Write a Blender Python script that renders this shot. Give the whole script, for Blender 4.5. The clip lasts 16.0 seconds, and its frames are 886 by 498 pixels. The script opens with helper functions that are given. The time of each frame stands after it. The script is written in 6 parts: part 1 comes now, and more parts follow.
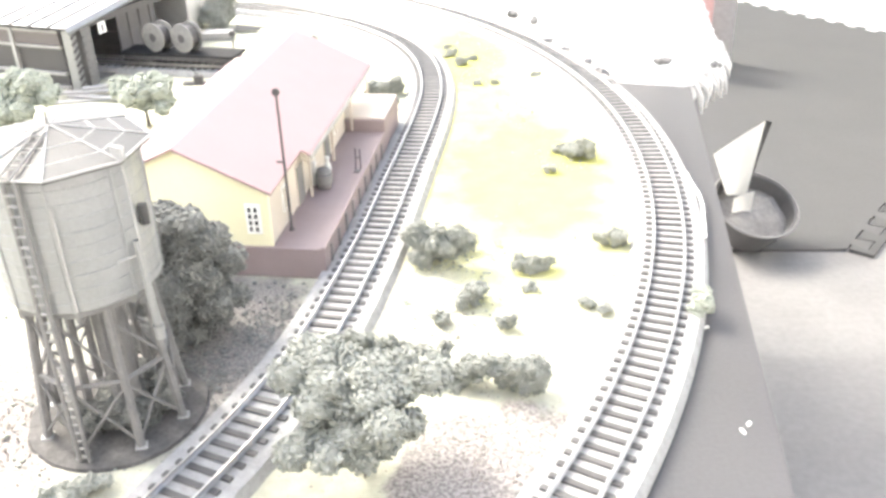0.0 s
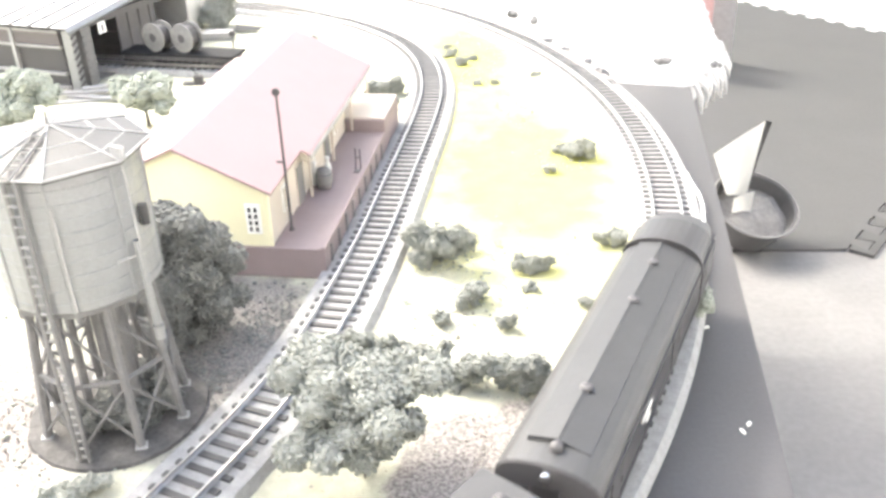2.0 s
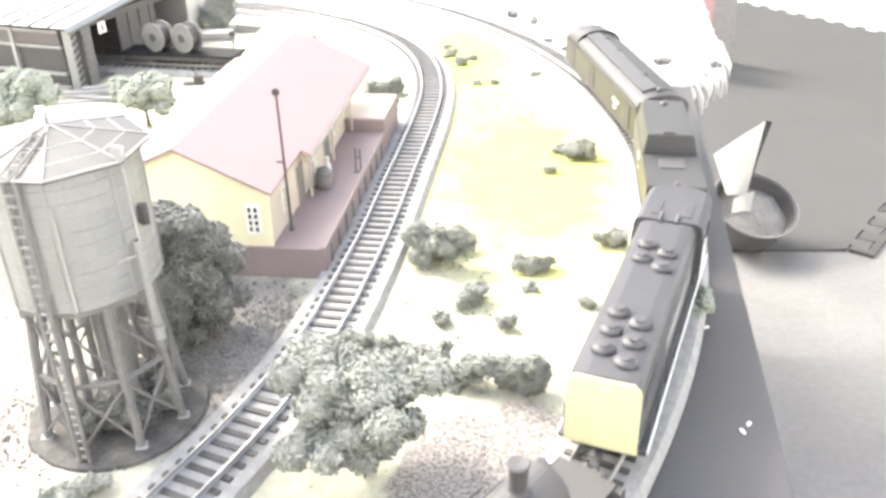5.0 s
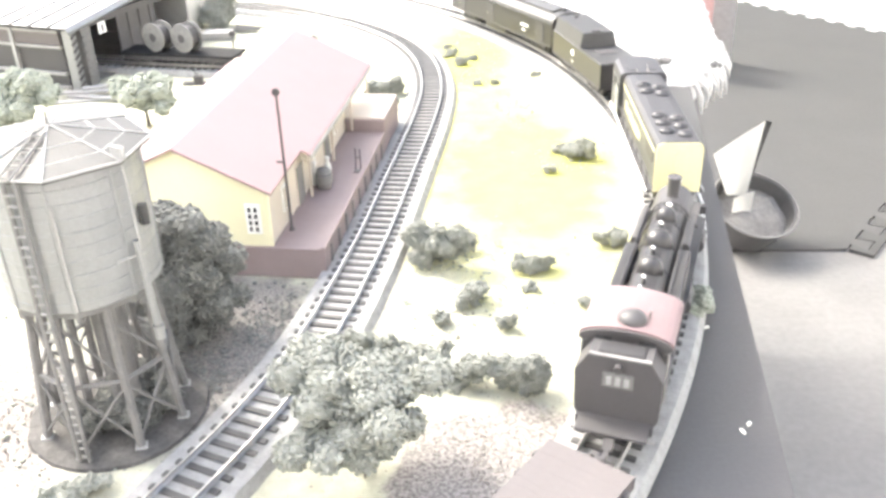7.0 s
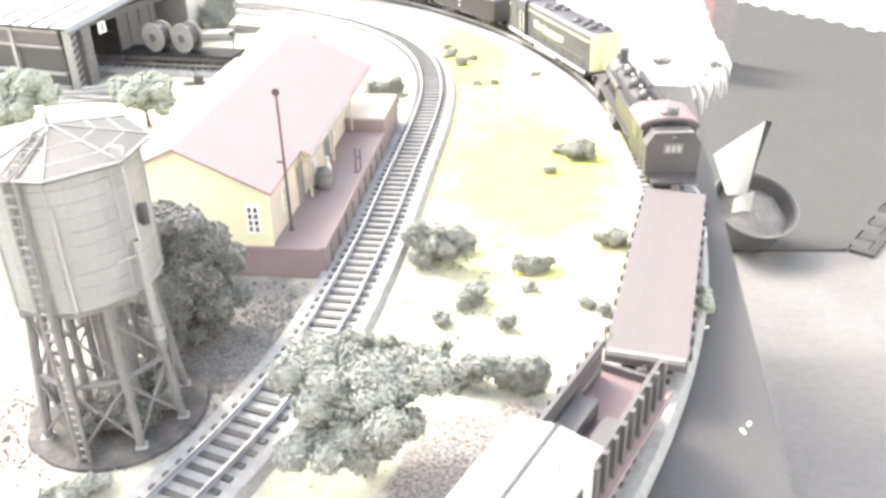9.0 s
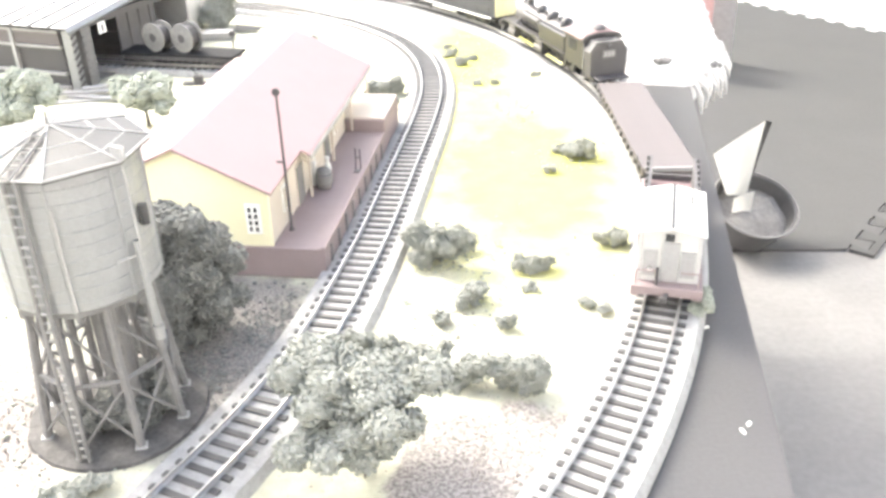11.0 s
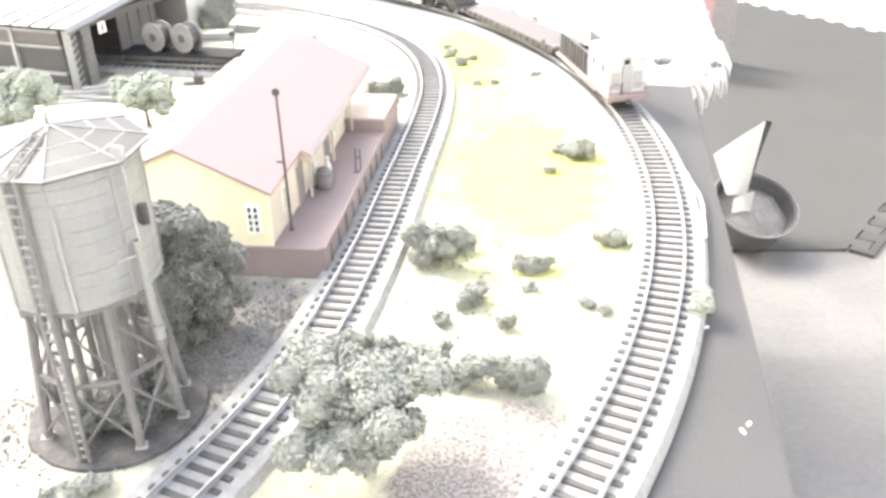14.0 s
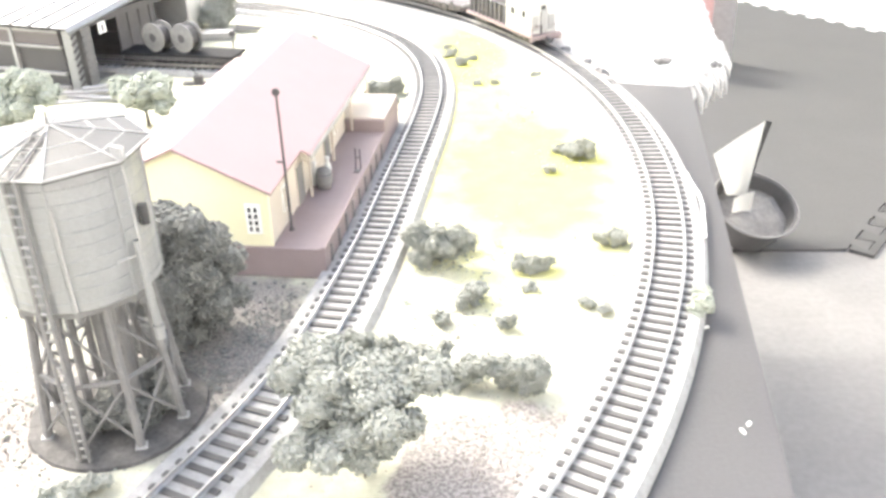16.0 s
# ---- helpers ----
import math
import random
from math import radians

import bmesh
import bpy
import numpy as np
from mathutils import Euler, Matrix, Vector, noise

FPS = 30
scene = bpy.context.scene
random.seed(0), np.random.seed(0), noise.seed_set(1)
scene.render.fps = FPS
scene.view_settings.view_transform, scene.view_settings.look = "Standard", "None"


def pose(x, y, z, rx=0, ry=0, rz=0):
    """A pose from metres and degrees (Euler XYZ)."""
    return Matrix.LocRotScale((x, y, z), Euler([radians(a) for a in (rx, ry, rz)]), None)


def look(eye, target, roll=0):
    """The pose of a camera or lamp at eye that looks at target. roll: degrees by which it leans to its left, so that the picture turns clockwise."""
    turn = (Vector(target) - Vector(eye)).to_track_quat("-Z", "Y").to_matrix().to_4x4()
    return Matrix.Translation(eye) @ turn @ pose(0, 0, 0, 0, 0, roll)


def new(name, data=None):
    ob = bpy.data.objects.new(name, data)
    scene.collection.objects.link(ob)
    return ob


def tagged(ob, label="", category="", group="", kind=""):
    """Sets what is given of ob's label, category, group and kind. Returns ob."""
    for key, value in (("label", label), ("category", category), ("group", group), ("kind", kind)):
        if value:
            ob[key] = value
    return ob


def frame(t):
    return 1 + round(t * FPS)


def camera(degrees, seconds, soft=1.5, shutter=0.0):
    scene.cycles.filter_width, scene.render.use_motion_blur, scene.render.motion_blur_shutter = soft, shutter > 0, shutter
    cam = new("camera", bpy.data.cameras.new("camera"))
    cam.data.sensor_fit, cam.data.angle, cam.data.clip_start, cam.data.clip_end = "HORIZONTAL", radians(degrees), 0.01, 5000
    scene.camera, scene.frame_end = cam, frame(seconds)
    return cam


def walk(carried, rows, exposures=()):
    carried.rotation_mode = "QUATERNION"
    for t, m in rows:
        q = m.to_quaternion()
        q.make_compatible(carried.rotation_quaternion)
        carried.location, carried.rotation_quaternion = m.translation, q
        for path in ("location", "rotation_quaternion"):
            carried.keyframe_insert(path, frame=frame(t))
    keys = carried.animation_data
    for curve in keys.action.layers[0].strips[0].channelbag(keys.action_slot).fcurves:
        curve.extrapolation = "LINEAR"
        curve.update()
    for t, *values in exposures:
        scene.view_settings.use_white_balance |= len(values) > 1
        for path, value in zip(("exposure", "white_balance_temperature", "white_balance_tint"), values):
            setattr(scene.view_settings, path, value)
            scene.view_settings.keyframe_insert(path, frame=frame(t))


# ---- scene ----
cam = camera(53.55, 16.0, soft=3.1, shutter=0.4)
EYE = (0.0, 0.0, 0.2374)
# the camera stands still beside the layout: 28.45 degrees down, a slight lean
CAM_POSE = look(EYE, (0.0, math.cos(0.4965), 0.2374 - math.sin(0.4965)), -1.604)
walk(cam, [(0.0, CAM_POSE), (16.0, CAM_POSE)], exposures=[(0.0, 2.9, 6480, 3), (16.0, 2.9, 6480, 3)])

# ---- light ----
SUN_AZ, SUN_EL = 138.0, 45.0      # where the sun stands: degrees from +x, and above the ground
world = bpy.data.worlds.new("sky")
scene.world = world
world.use_nodes = True
sky = world.node_tree.nodes.new("ShaderNodeTexSky")
sky.sky_type, sky.sun_disc = "NISHITA", False
sky.sun_elevation, sky.sun_rotation = radians(SUN_EL), radians(90 - SUN_AZ)
sky.air_density, sky.dust_density, sky.ozone_density = 0.6, 4.0, 0.0
back = world.node_tree.nodes["Background"]
world.node_tree.links.new(sky.outputs[0], back.inputs[0])
back.inputs[1].default_value = 0.15
sun = new("sun", bpy.data.lights.new("sun", "SUN"))
sun.data.energy, sun.data.angle, sun.data.color = 0.42, radians(1.5), (1.0, 0.975, 0.93)
sd = Vector((math.cos(radians(SUN_EL)) * math.cos(radians(SUN_AZ)), math.cos(radians(SUN_EL)) * math.sin(radians(SUN_AZ)), math.sin(radians(SUN_EL))))
sun.matrix_world = look(sd * 3, (0, 0, 0))

# ---- materials ----
def mat(name, col, col2=None, rough=0.6, metal=0.0, grain=600.0, blotch=60.0, bump=0.2, vary=0.25, spec=0.5, per=0.0, mix=0.5):
    """A painted or natural surface: a blotch and a grain of noise between two colours, fine relief."""
    m = bpy.data.materials.new(name)
    m.use_nodes = True
    nt = m.node_tree
    N, L = nt.nodes, nt.links
    b = N["Principled BSDF"]
    b.inputs["Roughness"].default_value, b.inputs["Metallic"].default_value = rough, metal
    b.inputs["Specular IOR Level"].default_value = spec
    col2 = col2 or tuple(c * (1 - vary) for c in col)
    tc = N.new("ShaderNodeTexCoord")
    n1, n2 = N.new("ShaderNodeTexNoise"), N.new("ShaderNodeTexNoise")
    n1.inputs["Scale"].default_value, n2.inputs["Scale"].default_value = blotch, grain
    n1.inputs["Detail"].default_value, n2.inputs["Detail"].default_value = 5, 3
    L.new(tc.outputs["Object"], n1.inputs["Vector"])
    L.new(tc.outputs["Object"], n2.inputs["Vector"])
    add = N.new("ShaderNodeMath")
    add.operation = "MULTIPLY_ADD"
    add.inputs[1].default_value = 0.5
    L.new(n2.outputs["Fac"], add.inputs[0])
    half = N.new("ShaderNodeMath")
    half.operation = "MULTIPLY"
    half.inputs[1].default_value = 0.5
    L.new(n1.outputs["Fac"], half.inputs[0])
    L.new(half.outputs[0], add.inputs[2])
    ramp = N.new("ShaderNodeValToRGB")
    ramp.color_ramp.elements[0].position, ramp.color_ramp.elements[1].position = mix - 0.18, mix + 0.18
    ramp.color_ramp.elements[0].color, ramp.color_ramp.elements[1].color = (*col2, 1), (*col, 1)
    L.new(add.outputs[0], ramp.inputs[0])
    out = ramp.outputs[0]
    if per:
        info, hsv = N.new("ShaderNodeObjectInfo"), N.new("ShaderNodeHueSaturation")
        mr = N.new("ShaderNodeMapRange")
        mr.inputs[3].default_value, mr.inputs[4].default_value = 1 - per, 1 + per
        L.new(info.outputs["Random"], mr.inputs[0])
        L.new(mr.outputs[0], hsv.inputs["Value"])
        L.new(out, hsv.inputs["Color"])
        out = hsv.outputs[0]
    L.new(out, b.inputs["Base Color"])
    if bump:
        bp = N.new("ShaderNodeBump")
        bp.inputs["Strength"].default_value, bp.inputs["Distance"].default_value = bump, 0.0006
        L.new(n2.outputs["Fac"], bp.inputs["Height"])
        L.new(bp.outputs[0], b.inputs["Normal"])
    return m


M_GRAVEL = mat("pinkish_gravel", (0.36, 0.325, 0.30), (0.22, 0.20, 0.185), 0.95, grain=500, blotch=160, bump=1.0, spec=0.1)
M_SOIL = mat("dark_soil", (0.25, 0.241, 0.234), (0.13, 0.125, 0.12), 0.95, grain=700, blotch=120, bump=1.0, spec=0.1)
M_BASE = mat("dark_moulded_base", (0.13, 0.125, 0.122), (0.07, 0.067, 0.065), 0.9, grain=500, blotch=140, bump=1.0, spec=0.1)
M_BOARD = mat("dark_grey_board", (0.076, 0.073, 0.0745), (0.056, 0.054, 0.055), 0.34, grain=500, blotch=12, bump=0.08)
M_BALLAST = mat("pale_grey_roadbed", (0.37, 0.366, 0.362), (0.22, 0.217, 0.214), 0.8, grain=1500, blotch=200, bump=0.8, spec=0.2)
M_TIE = mat("dark_plastic_tie", (0.08, 0.077, 0.076), (0.06, 0.058, 0.057), 0.6, grain=1500, blotch=200, bump=0.3, per=0.2)
M_RAIL = mat("nickel_rail", (0.52, 0.51, 0.50), (0.38, 0.372, 0.362), 0.38, 0.8, grain=900, blotch=90, bump=0.05)
M_FOLI = mat("grey_green_foam_foliage", (0.34, 0.348, 0.32), (0.22, 0.226, 0.207), 0.95, grain=1400, blotch=250, bump=0.5, spec=0.1)
M_FOLD = mat("dark_foam_foliage", (0.23, 0.233, 0.222), (0.14, 0.143, 0.135), 0.95, grain=1400, blotch=250, bump=0.5, spec=0.1)
M_FOLP = mat("pale_green_foam_foliage", (0.40, 0.425, 0.37), (0.25, 0.265, 0.228), 0.95, grain=900, blotch=250, bump=1.0, spec=0.1)
M_TRUNK = mat("brown_trunk", (0.10, 0.085, 0.075), (0.05, 0.043, 0.038), 0.9, grain=900, blotch=200, bump=0.8)
M_BLACK = mat("black_plastic", (0.044, 0.0415, 0.0425), (0.035, 0.033, 0.034), 0.36, grain=900, blotch=60, bump=0.06)
M_BLACKM = mat("matt_black_paint", (0.070, 0.066, 0.068), (0.059, 0.056, 0.058), 0.5, grain=900, blotch=80, bump=0.1)
M_WHITE = mat("white_lettering", (0.8, 0.8, 0.78), rough=0.6, vary=0.06, bump=0.0)
M_YELLOW = mat("yellow_paint", (0.60, 0.56, 0.34), rough=0.5, vary=0.08, bump=0.05)
M_REDROOF = mat("faded_red_cab_roof", (0.20, 0.142, 0.145), (0.175, 0.125, 0.127), 0.55, grain=700, blotch=90, bump=0.1)
M_BROWN = mat("red_brown_deck", (0.118, 0.104, 0.104), (0.104, 0.092, 0.092), 0.55, grain=700, blotch=50, bump=0.12)
M_STROOF = mat("pale_red_station_roof", (0.25, 0.172, 0.178), (0.235, 0.160, 0.166), 0.7, grain=600, blotch=40, bump=0.15)
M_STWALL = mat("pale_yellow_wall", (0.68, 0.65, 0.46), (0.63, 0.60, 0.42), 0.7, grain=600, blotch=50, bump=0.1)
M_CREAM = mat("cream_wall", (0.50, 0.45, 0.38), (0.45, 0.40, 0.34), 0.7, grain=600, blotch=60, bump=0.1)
M_PLAT = mat("brick_red_platform", (0.25, 0.20, 0.20), (0.215, 0.17, 0.17), 0.7, grain=900, blotch=80, bump=0.3)
M_METAL = mat("grey_tank_sheet", (0.29, 0.292, 0.297), (0.23, 0.232, 0.236), 0.36, 0.35, grain=900, blotch=60, bump=0.1)
M_TROOF = mat("weathered_grey_roof", (0.062, 0.062, 0.063), (0.042, 0.042, 0.043), 0.6, grain=900, blotch=120, bump=0.2)
M_TIMBER = mat("dark_timber", (0.19, 0.186, 0.183), (0.130, 0.127, 0.125), 0.8, grain=900, blotch=200, bump=0.5)
M_BAY = mat("dark_grey_stained_plank", (0.105, 0.100, 0.102), (0.082, 0.078, 0.080), 0.6, grain=900, blotch=120, bump=0.2)
M_GREYP = mat("light_grey_paint", (0.33, 0.325, 0.32), (0.26, 0.255, 0.25), 0.55, grain=700, blotch=90, bump=0.1)
M_PLASTER = mat("white_plaster_rock", (0.62, 0.612, 0.60), (0.38, 0.372, 0.362), 0.9, grain=300, blotch=60, bump=0.8, spec=0.2)
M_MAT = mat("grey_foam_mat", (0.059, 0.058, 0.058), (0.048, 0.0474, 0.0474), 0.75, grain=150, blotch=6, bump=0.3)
M_CONC = mat("pale_concrete_floor", (0.180, 0.174, 0.171), (0.135, 0.130, 0.128), 0.6, grain=90, blotch=9, bump=0.2)
M_WALLW = mat("white_wall", (0.8, 0.8, 0.79), rough=0.8, grain=60, blotch=3, vary=0.05, bump=0.05)
M_POT = mat("dark_grey_pot", (0.085, 0.083, 0.083), (0.07, 0.068, 0.068), 0.5, grain=200, blotch=20, bump=0.1)
M_PAPER = mat("white_paper", (0.75, 0.74, 0.70), rough=0.8, grain=200, blotch=15, vary=0.05, bump=0.1)
M_TERRA = mat("reddish_post", (0.42, 0.25, 0.23), (0.36, 0.20, 0.185), 0.7, grain=100, blotch=12, bump=0.2)
M_PITCH = mat("black_tarred_board", (0.022, 0.022, 0.023), (0.014, 0.014, 0.015), 0.8, grain=900, blotch=90, bump=0.2, spec=0.2)
M_GLASS = mat("dark_window_glass", (0.05, 0.05, 0.052), rough=0.12, vary=0.1, bump=0.0)
M_WOODP = mat("pale_wood_spool", (0.25, 0.244, 0.236), (0.17, 0.166, 0.161), 0.8, grain=900, blotch=150, bump=0.4)


# ---- mesh helpers ----
def T(x=0, y=0, z=0):
    return Matrix.Translation((x, y, z))


def box(bm, cx, cy, cz, sx, sy, sz, m=None, bevel=0.0):
    r = bmesh.ops.create_cube(bm, size=1.0, matrix=(m or Matrix()) @ T(cx, cy, cz) @ Matrix.Diagonal((sx, sy, sz, 1)))
    if bevel:
        es = list({e for v in r["verts"] for e in v.link_edges})
        bmesh.ops.bevel(bm, geom=es, offset=bevel, segments=2, affect="EDGES", profile=0.5)
    return bm


def cone(bm, a, b, r1, r2=None, n=10):
    """A round bar from a to b."""
    a, b = Vector(a), Vector(b)
    d = b - a
    q = d.to_track_quat("Z", "Y").to_matrix().to_4x4()
    bmesh.ops.create_cone(bm, cap_ends=True, segments=n, radius1=r1, radius2=r1 if r2 is None else r2, depth=d.length, matrix=Matrix.Translation((a + b) / 2) @ q)
    return bm


def extrude(bm, poly, axis, lo, hi, m=None):
    """A prism: the polygon, given in the two other axes, from lo to hi along axis 'x', 'y' or 'z'."""
    def at(p, h):
        return {"x": (h, p[0], p[1]), "y": (p[0], h, p[1]), "z": (p[0], p[1], h)}[axis]
    m = m or Matrix()
    A = [bm.verts.new(m @ Vector(at(p, lo))) for p in poly]
    B = [bm.verts.new(m @ Vector(at(p, hi))) for p in poly]
    k = len(poly)
    for i in range(k):
        bm.faces.new((A[i], A[(i + 1) % k], B[(i + 1) % k], B[i]))
    bm.faces.new(A[::-1])
    bm.faces.new(B)
    bmesh.ops.recalc_face_normals(bm, faces=bm.faces)
    return bm


def lathe(bm, prof, n=24, m=None, caps=True):
    """A turned form about z from (radius, height) pairs."""
    m = m or Matrix()
    rings = [[bm.verts.new(m @ Vector((r * math.cos(2 * math.pi * i / n), r * math.sin(2 * math.pi * i / n), z))) for i in range(n)] for r, z in prof]
    for a, b in zip(rings, rings[1:]):
        for i in range(n):
            bm.faces.new((a[i], a[(i + 1) % n], b[(i + 1) % n], b[i]))
    if caps and prof[0][0] > 1e-5:
        bm.faces.new(rings[0][::-1])
    if caps and prof[-1][0] > 1e-5:
        bm.faces.new(rings[-1])
    bmesh.ops.remove_doubles(bm, verts=bm.verts, dist=1e-6)
    bmesh.ops.recalc_face_normals(bm, faces=bm.faces)
    return bm


def sweep(bm, prof, path, closed=False):
    """A profile of (sideways, up) pairs along a level path of (x, y)."""
    n = len(path)
    rings = []
    for i in range(n):
        a = path[(i - 1) % n] if closed or i else path[0]
        b = path[(i + 1) % n] if closed or i < n - 1 else path[-1]
        d = Vector((b[0] - a[0], b[1] - a[1])).normalized()
        rings.append([bm.verts.new((path[i][0] + d.y * s, path[i][1] - d.x * s, z)) for s, z in prof])
    k = len(prof)
    for i in range(n if closed else n - 1):
        A, B = rings[i], rings[(i + 1) % n]
        for j in range(k):
            bm.faces.new((A[j], A[(j + 1) % k], B[(j + 1) % k], B[j]))
    if not closed:
        bm.faces.new(rings[0])
        bm.faces.new(rings[-1][::-1])
    bmesh.ops.recalc_face_normals(bm, faces=bm.faces)
    return bm


def mesh_of(bm, name, material, smooth=False):
    me = bpy.data.meshes.new(name)
    bm.to_mesh(me)
    bm.free()
    me.materials.append(material)
    if smooth:
        for p in me.polygons:
            p.use_smooth = True
    return me


def part(name, bm, material, parent, label="", smooth=False):
    ob = new(name, mesh_of(bm, name, material, smooth))
    ob.parent = parent
    if label:
        ob["label"] = label
    return ob


def thing(name, label, category, group="", kind="", at=None):
    ob = tagged(new(name), label, category, group, kind)
    if at is not None:
        ob.matrix_basis = at
    return ob


def solo(name, bm, material, label, category="", group="", kind="", at=None, smooth=False):
    ob = tagged(new(name, mesh_of(bm, name, material, smooth)), label, category, group, kind)
    if at is not None:
        ob.matrix_basis = at
    return ob


B = bmesh.new

# ---- plan ----
G = -0.006                       # the scenery's surface; tie tops are at 0
RAIL = 0.0027                    # rail tops
CX, CY, R = -0.5284, 0.5991, 0.6764   # the outer loop
FLOOR = -0.5


def on_loop(deg, r=R):
    return (CX + r * math.cos(radians(deg)), CY + r * math.sin(radians(deg)))


def edge_x(y):
    """The straight right-hand edge of the layout board."""
    return 0.0867 + 0.18 * y


# ---- room ----
bm = box(B(), 0.6, 1.2, FLOOR - 0.02, 9.0, 9.0, 0.04)
floor = solo("floor", bm, M_CONC, "pale worn concrete floor", kind="structure")
solo("wall_east", box(B(), 2.95, 2.6, 0.95, 0.1, 7.1, 2.9), M_WALLW, "plain white wall out of view", kind="structure")
solo("ceiling", box(B(), 1.75, 4.4, 2.45, 2.3, 3.6, 0.1), M_WALLW, "plain white ceiling", kind="structure")
bm = box(B(), 0.6, 6.2, 0.95, 9.0, 0.1, 2.9)
solo("wall_north", bm, M_WALLW, "plain white wall out of view", kind="structure")
# unseen wall added behind the camera to bounce sunlight onto near faces
solo("bounce_wall", box(B(), -0.5, -1.3, 0.95, 6.8, 0.1, 2.9), M_WALLW, "plain white wall out of view", kind="structure")


M_MATD = mat("black_foam_edging", (0.05, 0.05, 0.05), (0.04, 0.04, 0.04), 0.8, grain=150, blotch=8, bump=0.3)


def toothed(p, q, n, depth):
    """Points from p to q with n dovetail teeth out to the left of the way."""
    p, q = Vector(p), Vector(q)
    d = (q - p) / n
    o = Vector((-d.y, d.x)).normalized() * depth
    out = []
    for i in range(n):
        a = p + d * i
        out += [a, a + d * 0.30, a + d * 0.20 + o, a + d * 0.80 + o, a + d * 0.70]
    return [(v.x, v.y) for v in out]


# the mats' far toothed side runs from (1.07, 3.12) to (1.37, 2.67), their near corner lies beside the basin
far_a, far_b = Vector((0.42, 4.10)), Vector((2.10, 1.54))
mu = (far_b - far_a).normalized()
near_a, near_b = Vector((0.690, 1.312)), Vector((0.95, 1.626))
outline = toothed(far_a, far_b, 42, 0.026)[:]
outline += [tuple(far_b), (1.60, 1.10), (1.32, 1.33)] + toothed(near_b, near_a, 6, 0.03) + [tuple(near_a), (0.30, 1.33), (-0.6, 1.9), (-0.2, 4.0)]
solo("foam_mat", extrude(B(), outline, "z", FLOOR, FLOOR + 0.005), M_MAT, "grey foam floor mat with dovetail teeth along its sides", "foam mat")
m = Matrix(((mu.x, -mu.y, 0, far_a.x), (mu.y, mu.x, 0, far_a.y), (0, 0, 1, FLOOR), (0, 0, 0, 1)))
# flat sheet added over the far floor, white to paint in its brightness
solo("white_sheet", box(B(), 1.5, 2.05, 0.0, 8.0, 4.2, 0.006, m), M_WALLW, "flat white sheet beyond the mats, its bright light painted in", kind="structure")
solo("skirting", box(B(), 1.5, 0.30, 0.014, 6.0, 0.014, 0.024, m, bevel=0.002), M_GREYP, "thin grey strip on the white sheet", kind="structure")
# a black edging strip hooks into the near teeth
d = (near_b - near_a).normalized()
o = Vector((d.y, -d.x))
strip = [tuple(near_a + o * 0.045), tuple(near_b + o * 0.045)] + toothed(near_b + o * 0.004, near_a + o * 0.004, 6, 0.028) + [tuple(near_a + o * 0.004)]
solo("mat_edging", extrude(B(), strip, "z", FLOOR, FLOOR + 0.006), M_MATD, "black foam edging strip along the grey mat", "floor edging")

# ---- the layout board and its scenery ----
y0, y1 = -0.45, 1.31
bm = extrude(B(), [(-1.7, y0), (edge_x(y0), y0), (edge_x(y1), y1), (-1.7, y1)], "z", G - 0.045, G - 0.002)
board = solo("layout_board", bm, M_BOARD, "dark grey painted layout board with a straight edge", "table", kind="structure")
for lx, ly in ((-1.55, -0.3), (-0.15, -0.3), (0.20, 1.2), (-1.55, 1.2)):
    solo("table_leg", box(B(), lx, ly, (FLOOR + G - 0.045) / 2, 0.06, 0.06, G - 0.045 - FLOOR, bevel=0.004), M_TIMBER, "dark timber leg under the layout board", "table leg", "legs under the board")


def scenery():
    """The turf inside the loop: a disc in rings, gently uneven, with its patches of sand, gravel and soil as faces."""
    bm = B()
    nr, na = 150, 420
    rows = []
    for i in range(nr + 1):
        r = 0.02 + (R - 0.012) * (i / nr) ** 0.75
        ring = []
        for k in range(na):
            # finer steps where the camera looks
            u = k / na
            a = 2 * math.pi * (u + 0.09 * math.sin(2 * math.pi * u) * -1)
            x, y = CX + r * math.cos(a), CY + r * math.sin(a)
            z = G + 0.0012 * noise.noise((x * 18, y * 18, 0)) + 0.0006 * noise.noise((x * 130, y * 130, 3)) + 0.0004 * noise.noise((x * 400, y * 400, 7))
            ring.append(bm.verts.new((x, y, min(z, G + 0.002))))
        rows.append(ring)
    for a, b in zip(rows, rows[1:]):
        for k in range(na):
            bm.faces.new((a[k], b[k], b[(k + 1) % na], a[(k + 1) % na]))
    bm.faces.new(rows[0])
    return bm


